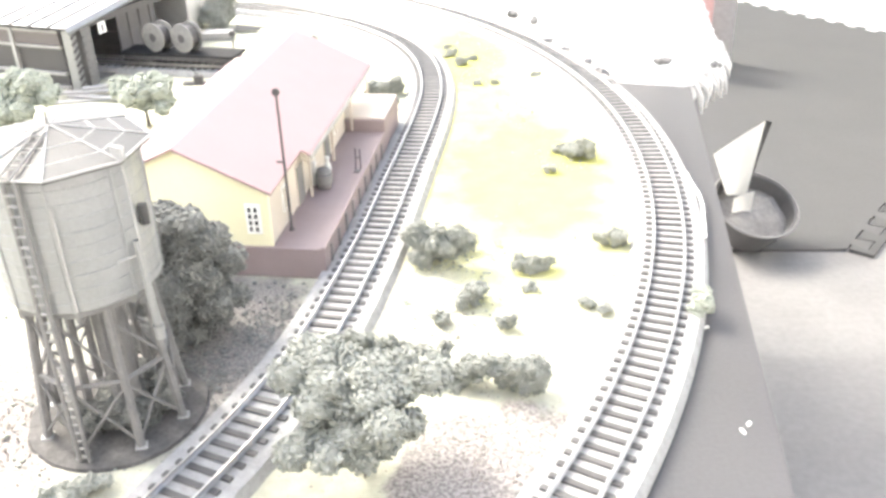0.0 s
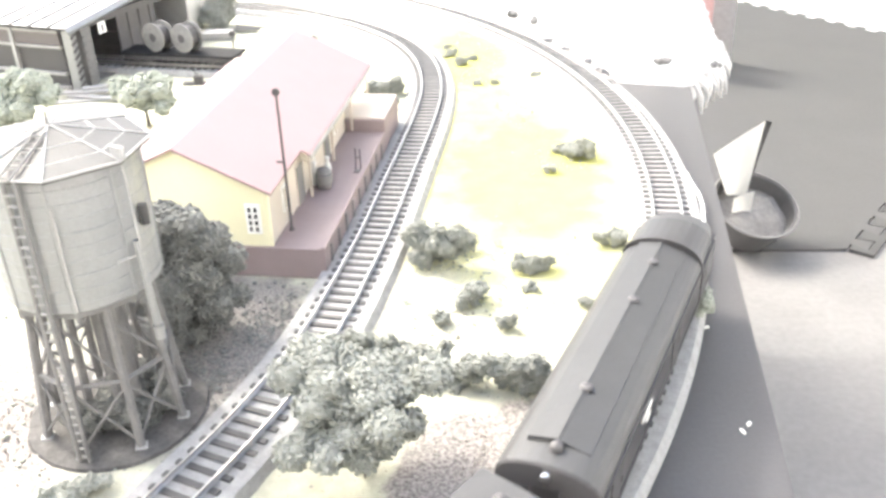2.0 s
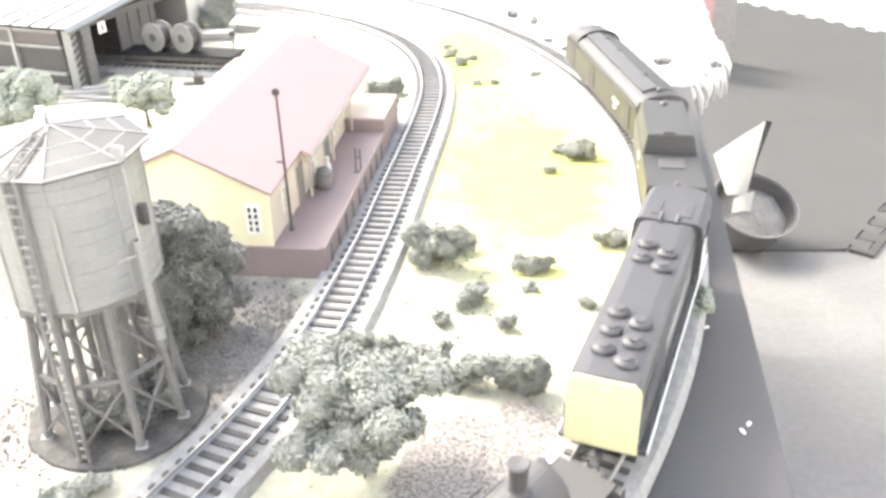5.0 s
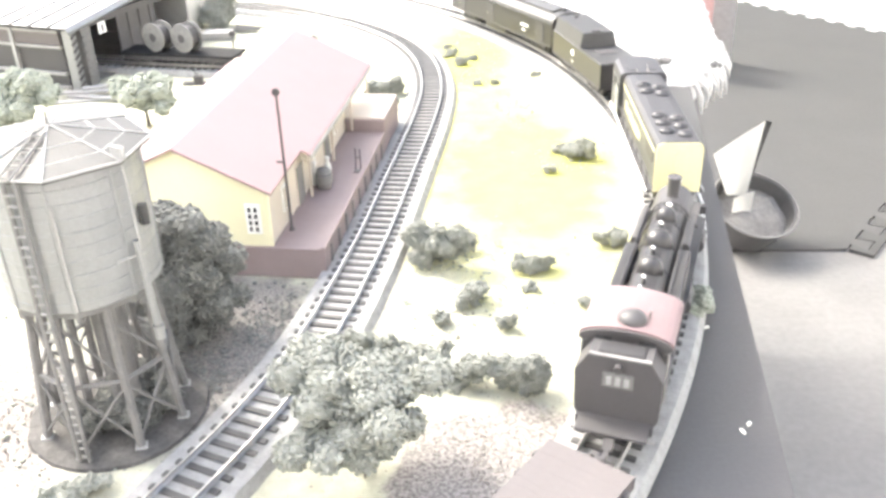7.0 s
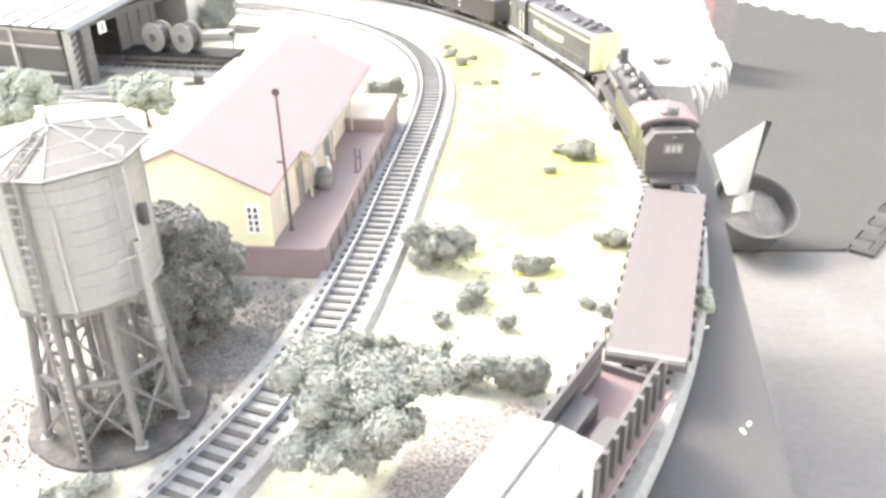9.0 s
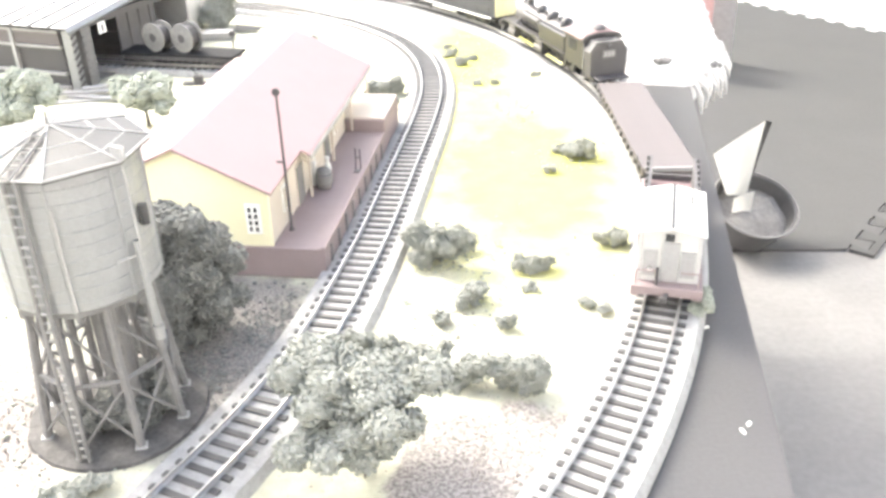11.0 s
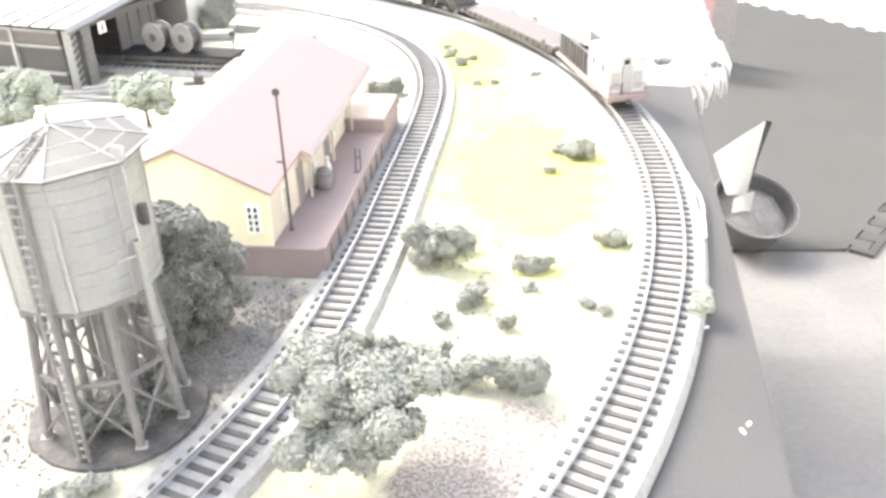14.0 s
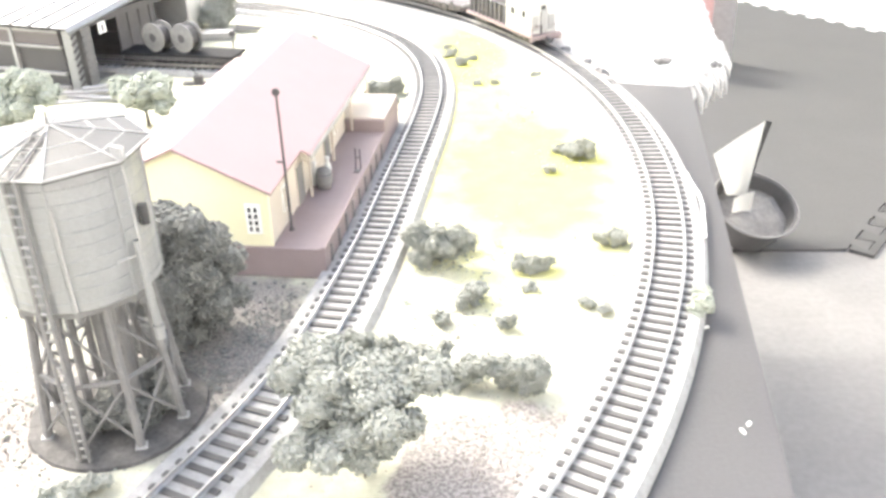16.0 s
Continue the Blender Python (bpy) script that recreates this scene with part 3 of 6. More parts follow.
# ---- station ----
def station():
    st = thing("station", "yellow-walled station building with a pale red gable roof", "building", at=pose(-0.064, 0.4185, G, 0, 0, -8))
    XR, XL, Y0, Y1, ZR = -0.0292, -0.1238, 0.003, 0.178, 0.076
    XM = (XR + XL) / 2

    def slope(x):
        return ZR - abs(x - XM) * 0.47
    base = 0.018
    for y, nm in ((Y0, "gable"), (Y1, "gable")):
        part(nm, extrude(B(), [(XL, base), (XR, base), (XR, slope(XR) - 0.0025), (XM, ZR - 0.0025), (XL, slope(XL) - 0.0025)], "y", y - 0.0012, y + 0.0012), M_STWALL, st, "pale yellow gable wall")
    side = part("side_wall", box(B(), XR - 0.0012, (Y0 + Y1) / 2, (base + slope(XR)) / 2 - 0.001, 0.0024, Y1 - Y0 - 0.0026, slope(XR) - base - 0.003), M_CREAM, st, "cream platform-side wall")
    part("side_wall", box(B(), XL + 0.0012, (Y0 + Y1) / 2, (base + slope(XL)) / 2 - 0.001, 0.0024, Y1 - Y0 - 0.0026, slope(XL) - base - 0.003), M_STWALL, st)
    # roof in two slopes; the platform slope runs out over the far part as a canopy
    th = 0.0013
    part("roof_slope", extrude(B(), [(XM, ZR), (XL - 0.008, slope(XL - 0.008)), (XL - 0.008, slope(XL - 0.008) - th), (XM, ZR - th)], "y", Y0 - 0.006, 0.238), M_STROOF, st, "pale red roof slope")
    xe, xc = -0.0255, -0.0205
    bm = extrude(B(), [(XM, ZR), (xe, slope(xe)), (xe, slope(xe) - th), (XM, ZR - th)], "y", Y0 - 0.006, 0.0575)
    extrude(bm, [(XM, ZR), (xc, slope(xc)), (xc, slope(xc) - th), (XM, ZR - th)], "y", 0.0575, 0.238)
    part("roof_slope", bm, M_STROOF, st, "pale red roof slope widening into a platform canopy")
    part("fascia", box(B(), xc + 0.0004, 0.148, slope(xc) - 0.0022, 0.0008, 0.18, 0.0030), M_GREYP, st)
    # platform: low near part, raised goods dock at the far end
    part("platform", extrude(B(), [(XL - 0.004, 0.0), (0.0, 0.0), (0.0, 0.177), (XL - 0.004, 0.177)], "z", 0.0, base), M_PLAT, st, "brick red platform")
    part("goods_dock", box(B(), -0.030, 0.205, 0.0135, 0.060, 0.055, 0.027, bevel=0.0005), M_PLAT, st, "raised brick red goods dock")
    part("dock_deck", box(B(), -0.030, 0.206, 0.0275, 0.0585, 0.0525, 0.0010), M_CREAM, st, "pale boarded dock deck")
    part("platform_kerb", box(B(), -0.0012, 0.0885, base + 0.0004, 0.0030, 0.176, 0.0012, bevel=0.0003), M_PLAT, st, "platform edging")
    for i in range(9):
        part("platform_timber", box(B(), 0.0004, 0.012 + i * 0.0185, 0.008, 0.0010, 0.0018, 0.0155), M_TIMBER, st)
    for y in (0.064, 0.120, 0.176, 0.232):
        p = part("canopy_post", box(B(), -0.0235, y, (base + slope(-0.0235)) / 2 + (0.0045 if y > 0.18 else 0), 0.0014, 0.0014, slope(-0.0235) - base - 0.003 - (0.009 if y > 0.18 else 0)), M_CREAM, st)
        part("canopy_brace", cone(B(), (-0.0235, y, 0.041), (-0.0345, y, 0.050), 0.0006, n=6), M_CREAM, st)
    # gable window: white frame, two columns of dark panes
    wx, wz = XR - 0.0090, 0.0345
    w = part("window", box(B(), wx, Y0 - 0.0016, wz, 0.0084, 0.0010, 0.0178, bevel=0.0002), M_WHITE, st, "white-framed sash window")
    for i in range(2):
        for j in range(4):
            part("pane", box(B(), wx + (i - 0.5) * 0.0034, Y0 - 0.0023, wz + (j - 1.5) * 0.0038, 0.0016, 0.0006, 0.0024), M_GLASS, w)
    for y in (0.030, 0.098, 0.150):
        w = part("window", box(B(), XR + 0.0004, y, 0.035, 0.0008, 0.010, 0.015), M_WHITE, st, "white-framed side window")
        part("pane", box(B(), XR + 0.0010, y, 0.035, 0.0006, 0.008, 0.013), M_CREAM, w, "cream blind behind the glass")
    for y in (0.060, 0.124):
        d = part("door", box(B(), XR + 0.0005, y, 0.030, 0.0010, 0.012, 0.024), M_TIMBER, st, "dark platform door")
        part("door_frame", box(B(), XR + 0.0003, y, 0.0305, 0.0006, 0.0142, 0.0252), M_CREAM, d)
    return st


station()
PLAT_Z = G + 0.018
ST = pose(-0.064, 0.4185, 0, 0, 0, -8)


def on_platform(lx, ly, z=PLAT_Z):
    p = ST @ Vector((lx, ly, 0))
    return pose(p.x, p.y, z, 0, 0, -8)


lamp = thing("signal_post", "slim dark platform post with a round disc head", "signal post", at=on_platform(-0.0245, 0.0222))
part("pole", cone(B(), (0, 0, 0), (0, 0, 0.0795), 0.00085, 0.0007, 10), M_BLACKM, lamp)
part("foot", cone(B(), (0, 0, 0), (0, 0, 0.002), 0.0017, 0.0012, 10), M_BLACKM, lamp)
part("disc_head", cone(B(), (0, -0.0007, 0.0810), (0, 0.0007, 0.0810), 0.0021, n=14), M_BLACKM, lamp, "round dark disc")
part("bracket", box(B(), -0.0018, 0, 0.0415, 0.0045, 0.0010, 0.0012), M_BLACKM, lamp)
M_CABM = mat("bright_tinned_metal", (0.62, 0.62, 0.61), rough=0.4, vary=0.15, bump=0.05)
barrel = thing("barrel", "dark barrel standing on the platform", "barrel", at=on_platform(-0.0200, 0.0805))
part("staves", lathe(B(), [(0.0042, 0), (0.0053, 0.0045), (0.0053, 0.0080), (0.0042, 0.0125)], 16), M_TIMBER, barrel, smooth=True)
for z in (0.003, 0.0095):
    part("hoop", lathe(B(), [(0.0047, z - 0.0005), (0.0052, z), (0.0047, z + 0.0005)], 16), M_BLACK, barrel)
for i, (lx, ly) in enumerate(((-0.0272, 0.0850), (-0.0205, 0.0930))):
    can = thing("milk_can", "pale grey milk can on the platform", "milk can", "milk cans", at=on_platform(lx, ly))
    part("can_body", lathe(B(), [(0.0020, 0), (0.0021, 0.0095), (0.0011, 0.0125), (0.0011, 0.0140)], 12), M_CABM, can, smooth=True)
    part("lid", lathe(B(), [(0.0017, 0.0140), (0.0017, 0.0150), (0.0007, 0.0158)], 12), M_CABM, can)
truck = thing("hand_truck", "brown luggage hand truck standing on the platform", "hand truck", at=on_platform(-0.0045, 0.108))
for s in (-0.0016, 0.0016):
    part("rail", cone(B(), (s, 0, 0.001), (s * 0.8, 0.001, 0.0150), 0.0005, n=6), M_BROWN, truck)
part("toe_plate", box(B(), 0, -0.002, 0.0006, 0.0042, 0.004, 0.0008), M_BROWN, truck)
part("crossbar", box(B(), 0, 0.0006, 0.009, 0.0036, 0.0007, 0.0009), M_BROWN, truck)
ramp = thing("board_pile", "cream boards leaning at the dock's far end", "boards", at=on_platform(-0.035, 0.243, G))
part("board", box(B(), 0, 0, 0.012, 0.05, 0.002, 0.024), M_CREAM, ramp)


# ---- water tower ----
def water_tower():
    tw = thing("water_tower", "grey sheet-metal water tower with a faceted roof on dark timber legs", "water tower", at=pose(-0.1438, 0.3070, G, 0, 0, 12))
    Z0, Z1, RT, N, NT = 0.0700, 0.1250, 0.0302, 8, 32
    TURN = radians(-87)      # the first roof corner, from the tower's own x
    part("tub", lathe(B(), [(0.0, Z0), (RT * 0.985, Z0), (RT, Z0 + 0.0006), (RT, Z1), (0.0, Z1)], NT), M_METAL, tw, "grey sheet-metal tub")
    for i in range(9):
        z = Z0 + 0.004 + i * 0.0057
        part("hoop", lathe(B(), [(RT + 0.00005, z - 0.00022), (RT + 0.00028, z), (RT + 0.00005, z + 0.00022)], NT, None, False), M_METAL, tw)
    for i in range(8):
        a = 2 * math.pi * i / 8
        part("seam_strip", cone(B(), (RT * math.cos(a), RT * math.sin(a), Z0), (RT * math.cos(a), RT * math.sin(a), Z1), 0.0006, n=6), M_METAL, tw)
    # roof: twelve sheets, ribs over their joints, finial
    RE, ZA = 0.0352, 0.1335
    part("roof", lathe(B(), [(RE, Z1 - 0.0008), (RE, Z1 + 0.0006), (0.0012, ZA), (0.0, ZA)], N, Matrix.Rotation(TURN, 4, "Z")), M_TROOF, tw, "weathered grey faceted roof")
    for i in range(N):
        a = TURN + 2 * math.pi * i / N
        part("roof_rib", cone(B(), (RE * math.cos(a), RE * math.sin(a), Z1 + 0.0008), (0.001 * math.cos(a), 0.001 * math.sin(a), ZA + 0.0002), 0.00040, n=6), M_GREYP, tw)
        b = TURN + 2 * math.pi * (i + 1) / N
        part("eave_strip", cone(B(), (RE * math.cos(a), RE * math.sin(a), Z1 + 0.0004), (RE * math.cos(b), RE * math.sin(b), Z1 + 0.0004), 0.0006, n=6), M_GREYP, tw)
        for k in (0.45, 0.74):
            part("roof_batten", cone(B(), (RE * k * math.cos(a), RE * k * math.sin(a), ZA - (ZA - Z1) * k + 0.0003), (RE * k * math.cos(b), RE * k * math.sin(b), ZA - (ZA - Z1) * k + 0.0003), 0.00042, n=6), M_GREYP, tw)
    part("finial", cone(B(), (0, 0, ZA - 0.001), (0, 0, ZA + 0.0055), 0.0007, 0.0003, 8), M_TIMBER, tw)
    # roof ladder towards the near left side
    rot = Matrix.Rotation(radians(-108), 4, "Z")
    sl = math.atan2(ZA - Z1, RE)
    for s in (-0.0022, 0.0022):
        part("ladder_rail", cone(B(), rot @ Vector((0.006, s, ZA - 0.006 * math.tan(sl) + 0.001)), rot @ Vector((RE, s, Z1 + 0.0016)), 0.0005, n=6), M_TIMBER, tw)
    for i in range(6):
        x = 0.009 + i * 0.0048
        z = ZA - x * math.tan(sl) + 0.0012
        part("ladder_rung", cone(B(), rot @ Vector((x, -0.0022, z)), rot @ Vector((x, 0.0022, z)), 0.0004, n=6), M_TIMBER, tw)
    # wall ladder down the tub and the legs
    for s in (-0.0021, 0.0021):
        part("wall_ladder_rail", cone(B(), rot @ Vector((RT + 0.002, s, Z1)), rot @ Vector((RT + 0.0032, s, 0.0)), 0.0009, n=6), M_TIMBER, tw)
    for i in range(30):
        z = 0.004 + i * 0.0040
        part("wall_ladder_rung", cone(B(), rot @ Vector((RT + 0.0026, -0.0021, z)), rot @ Vector((RT + 0.0026, 0.0021, z)), 0.00045, n=6), M_GREYP, tw)
    base = B()
    lathe(base, [(0.0, -0.001), (0.0385, -0.001), (0.0375, 0.0014), (0.030, 0.0020), (0.0, 0.0022)], 40)
    for v in base.verts:
        v.co.x *= 1.0 + 0.05 * noise.noise(v.co * 60)
        v.co.y *= 1.0 + 0.05 * noise.noise(v.co * 60 + Vector((9, 0, 0)))
    part("base", base, M_BASE, tw, "dark uneven round base")
    # timber deck, eight legs, girts and crossed braces
    part("deck", lathe(B(), [(0.0, Z0 - 0.003), (RT * 0.98, Z0 - 0.003), (RT * 0.98, Z0 - 0.0002), (0.0, Z0 - 0.0002)], N), M_TIMBER, tw, "dark timber deck")
    for i in range(5):
        part("deck_beam", box(B(), (i - 2) * 0.011, 0, Z0 - 0.005, 0.0024, 0.052 - abs(i - 2) * 0.009, 0.004), M_TIMBER, tw)
    foot, head = 0.0300, 0.0235
    NL = 8

    def leg(i, z):
        a = 2 * math.pi * (i + 0.5) / NL
        r = foot + (head - foot) * z / (Z0 - 0.004)
        return Vector((r * math.cos(a), r * math.sin(a), z))
    for i in range(NL):
        part("leg", cone(B(), leg(i, 0), leg(i, Z0 - 0.004), 0.0020, 0.0018, 6), M_TIMBER, tw)
        part("footing", box(B(), leg(i, 0).x, leg(i, 0).y, 0.0012, 0.005, 0.005, 0.0024, bevel=0.0004), M_GREYP, tw)
        part("girt", cone(B(), leg(i, 0.033), leg(i + 1, 0.033), 0.0011, n=6), M_TIMBER, tw)
        part("brace", cone(B(), leg(i, 0.004), leg(i + 1, 0.031), 0.0007, n=6), M_TIMBER, tw)
        part("brace", cone(B(), leg(i, 0.060), leg(i + 1, 0.035), 0.0007, n=6), M_TIMBER, tw)
        part("brace", cone(B(), leg(i + 1, 0.004), leg(i, 0.031), 0.0007, n=6), M_TIMBER, tw)
    for k in range(4):
        a = k * math.pi / 2 + 0.3
        part("inner_leg", cone(B(), (0.011 * math.cos(a), 0.011 * math.sin(a), 0), (0.010 * math.cos(a), 0.010 * math.sin(a), Z0 - 0.004), 0.0018, n=6), M_TIMBER, tw)
    # spout on the track side: pipe, elbow, hanging chute, chain and counterweight
    d = Matrix.Rotation(radians(-40), 4, "Z")
    part("riser_pipe", cone(B(), d @ Vector((0.010, 0, 0)), d @ Vector((0.010, 0, Z0)), 0.0045, n=12), M_TIMBER, tw)
    part("spout", cone(B(), d @ Vector((RT + 0.003, 0, 0.093)), d @ Vector((RT + 0.0055, 0, 0.052)), 0.0012, 0.0017, 12), M_METAL, tw, "grey hanging water spout")
    part("spout_collar", cone(B(), d @ Vector((RT + 0.0053, 0, 0.056)), d @ Vector((RT + 0.0056, 0, 0.050)), 0.0022, 0.0020, 12), M_METAL, tw)
    part("spout_arm", cone(B(), d @ Vector((RT - 0.001, -0.007, 0.086)), d @ Vector((RT + 0.0035, 0.004, 0.086)), 0.0006, n=6), M_GREYP, tw)
    part("chain", cone(B(), d @ Vector((RE - 0.002, 0.001, Z1 + 0.002)), d @ Vector((RT + 0.005, 0, 0.090)), 0.0004, n=6), M_GREYP, tw)
    part("counterweight", cone(B(), d @ Vector((RT + 0.001, 0.008, 0.104)), d @ Vector((RT + 0.001, 0.008, 0.096)), 0.0018, n=10), M_TROOF, tw)
    part("pulley_bracket", box(B(), 0, 0, 0, 0.006, 0.0014, 0.005, d @ T(RE - 0.002, 0, Z1 + 0.003)), M_GREYP, tw)
    part("depth_rod", cone(B(), Matrix.Rotation(radians(-88), 4, "Z") @ Vector((RT + 0.0008, 0, Z0 + 0.001)), Matrix.Rotation(radians(-88), 4, "Z") @ Vector((RT + 0.0008, 0, Z1 - 0.012)), 0.0006, n=6), M_GREYP, tw)
    return tw


water_tower()


# ---- engine shed ----
def engine_shed():
    sh = thing("engine_shed", "grey engine shed with a panelled roof and a striped corner post", "building")
    # x runs along the side wall, y along the open gable end
    m = Matrix(((-0.937, 0.35, 0, -0.325), (0.35, 0.937, 0, 0.768), (0, 0, 1, G), (0, 0, 0, 1)))
    L_, W, ZE, ZR = 0.22, 0.18, 0.056, 0.066
    part("side_wall", box(B(), L_ / 2 + 0.004, 0.003, ZE / 2, L_ - 0.008, 0.002, ZE, m), M_BLACKM, sh, "dark glazed side wall")
    part("wall_band", box(B(), L_ / 2 + 0.004, 0.0012, 0.0455, L_ - 0.008, 0.0024, 0.011, m), M_BROWN, sh, "red-brown wall band")
    for z in (0.0525, 0.0385, 0.0145, 0.002):
        part("wall_trim", box(B(), L_ / 2 + 0.004, 0.0006, z, L_ - 0.008, 0.0036, 0.0024, m), M_GREYP, sh)
    for x in (0.06, 0.12, 0.18):
        part("wall_post", box(B(), x, 0.0, ZE / 2, 0.0036, 0.004, ZE, m), M_GREYP, sh)
    part("far_wall", box(B(), L_ / 2, W, ZE / 2, L_, 0.002, ZE, m), M_GREYP, sh)
    part("back_wall", box(B(), L_, W / 2, ZE / 2, 0.002, W - 0.004, ZE, m), M_GREYP, sh)
    # roof of white sheets with dark ribs between
    for s in (0, 1):
        n = 11
        for i in range(n):
            a, b = -0.006 + i * (L_ + 0.012) / n, -0.006 + (i + 1) * (L_ + 0.012) / n - 0.0052
            y0, y1 = (-0.005, W / 2) if s == 0 else (W + 0.005, W / 2)
            bm = B()
            v = [bm.verts.new(m @ Vector(p)) for p in ((a, y0, ZE), (b, y0, ZE), (b, y1, ZR), (a, y1, ZR), (a, y0, ZE + 0.0016), (b, y0, ZE + 0.0016), (b, y1, ZR + 0.0016), (a, y1, ZR + 0.0016))]
            for f in ((0, 1, 2, 3), (7, 6, 5, 4), (0, 4, 5, 1), (1, 5, 6, 2), (2, 6, 7, 3), (3, 7, 4, 0)):
                bm.faces.new([v[k] for k in f])
            bmesh.ops.recalc_face_normals(bm, faces=bm.faces)
            part("roof_sheet", bm, M_METAL, sh)
        bm = B()
        v = [bm.verts.new(m @ Vector(p)) for p in ((-0.006, y0, ZE - 0.001), (L_ + 0.006, y0, ZE - 0.001), (L_ + 0.006, y1, ZR - 0.001), (-0.006, y1, ZR - 0.001), (-0.006, y0, ZE + 0.0006), (L_ + 0.006, y0, ZE + 0.0006), (L_ + 0.006, y1, ZR + 0.0006), (-0.006, y1, ZR + 0.0006))]
        for f in ((0, 1, 2, 3), (7, 6, 5, 4), (0, 4, 5, 1), (1, 5, 6, 2), (2, 6, 7, 3), (3, 7, 4, 0)):
            bm.faces.new([v[k] for k in f])
        bmesh.ops.recalc_face_normals(bm, faces=bm.faces)
        part("roof_deck", bm, M_PITCH, sh, "dark roof deck between the sheets")
    # open gable: rake boards, striped corner post, inner post, plank doors folded back
    for y0, y1 in ((-0.006, W / 2), (W + 0.006, W / 2)):
        part("rake_board", cone(B(), m @ Vector((-0.007, y0, ZE - 0.002)), m @ Vector((-0.007, y1, ZR - 0.002)), 0.0030, n=4), M_METAL, sh, "pale rake board")
    post = part("corner_post", box(B(), -0.002, 0.002, ZE / 2, 0.009, 0.007, ZE, m), M_METAL, sh, "pale corner post with dark stripes")
    for i in range(8):
        part("stripe", box(B(), 0, 0, 0, 0.0012, 0.0074, 0.0026, m @ T(-0.0064, 0.002, 0.006 + i * 0.0062) @ Matrix.Rotation(radians(32), 4, "X")), M_BLACKM, post)
    part("inner_post", box(B(), -0.002, 0.020, ZE / 2, 0.006, 0.012, ZE, m), M_TIMBER, sh, "grey door post")
    for i in range(6):
        part("post_slat", box(B(), -0.0054, 0.018, 0.010 + i * 0.007, 0.0012, 0.006, 0.0022, m), M_TIMBER, sh)
    for i in range(7):
        part("door_plank", box(B(), 0.012 + (i % 2) * 0.001, 0.086 + i * 0.0085, 0.025, 0.0016, 0.0078, 0.050, m), M_BAY, sh)
    part("lintel", box(B(), 0.0, W / 2, ZE - 0.002, 0.005, W - 0.02, 0.006, m), M_BAY, sh)
    plate = part("plate", box(B(), -0.0045, 0.042, 0.047, 0.0012, 0.010, 0.010, m), M_WHITE, sh, "small white plate")
    part("plate_bar", box(B(), -0.0054, 0.042, 0.047, 0.0008, 0.0018, 0.006, m), M_BLACKM, plate)
    part("shed_floor", box(B(), L_ / 2, W / 2, 0.0008, L_, W, 0.0016, m), M_SOIL, sh)


engine_shed()


def spool(at):
    s = thing("cable_spool", "pale wooden cable drum on a flat wagon", "cable drum", "cable drums", at=at)
    for y in (-0.0064, 0.0064):
        d = -1 if y < 0 else 1
        fl = part("flange", cone(B(), (0, y - 0.0008, 0), (0, y + 0.0008, 0), 0.0135, n=28), M_WOODP, s, "pale round flange")
        part("hub_hole", cone(B(), (0, y + d * 0.0008, 0), (0, y + d * 0.0012, 0), 0.0040, n=14), M_BLACKM, fl)
        for i in range(8):
            a = i * math.pi / 4
            part("bolt", cone(B(), (0.0082 * math.cos(a), y + d * 0.0008, 0.0082 * math.sin(a)), (0.0082 * math.cos(a), y + d * 0.0013, 0.0082 * math.sin(a)), 0.0007, n=6), M_TIMBER, fl)
    part("drum", cone(B(), (0, -0.0057, 0), (0, 0.0057, 0), 0.0100, n=20), M_BLACKM, s, "dark cable wound on the drum")
    return s


# a short spur with the flat wagon before the shed
spur = [(-0.50 + 0.32 * i / 46, 0.884 - 0.075 * i / 46) for i in range(47)]
railway("spur_track", "short straight spur track beside the engine shed", spur, False, lambda x, y: False)
WAG = pose(-0.241, 0.8232, RAIL, 0, 0, -13.2)
wag = thing("flat_wagon", "dark flat wagon carrying two cable drums", "railway wagon", at=WAG)
part("deck", box(B(), 0, 0, 0.0088, 0.115, 0.030, 0.0024, bevel=0.0004), M_PITCH, wag)
for s in (-0.014, 0.014):
    part("side_sill", box(B(), 0, s, 0.0062, 0.108, 0.0022, 0.0036), M_BLACKM, wag)
for x in (-0.038, 0.038):
    tk = part("bogie", box(B(), x, 0, 0.0050, 0.020, 0.022, 0.004), M_BLACKM, wag)
    for dx in (-0.006, 0.006):
        part("wheelset", cone(B(), (x + dx, -0.0095, 0.0042), (x + dx, 0.0095, 0.0042), 0.0042, n=14), M_BLACKM, tk)
part("brake_stand", cone(B(), (0.050, 0.006, 0.012), (0.050, 0.006, 0.026), 0.0006, n=6), M_BLACKM, wag)
part("brake_wheel", cone(B(), (0.050, 0.0052, 0.026), (0.050, 0.0068, 0.026), 0.0030, n=12), M_BLACKM, wag)
part("coupler", box(B(), 0.060, 0, 0.0065, 0.008, 0.003, 0.003), M_BLACKM, wag)
for x in (-0.022, 0.007):
    spool(WAG @ pose(x, -0.001, 0.0100 + 0.0135, 0, 0, -17))

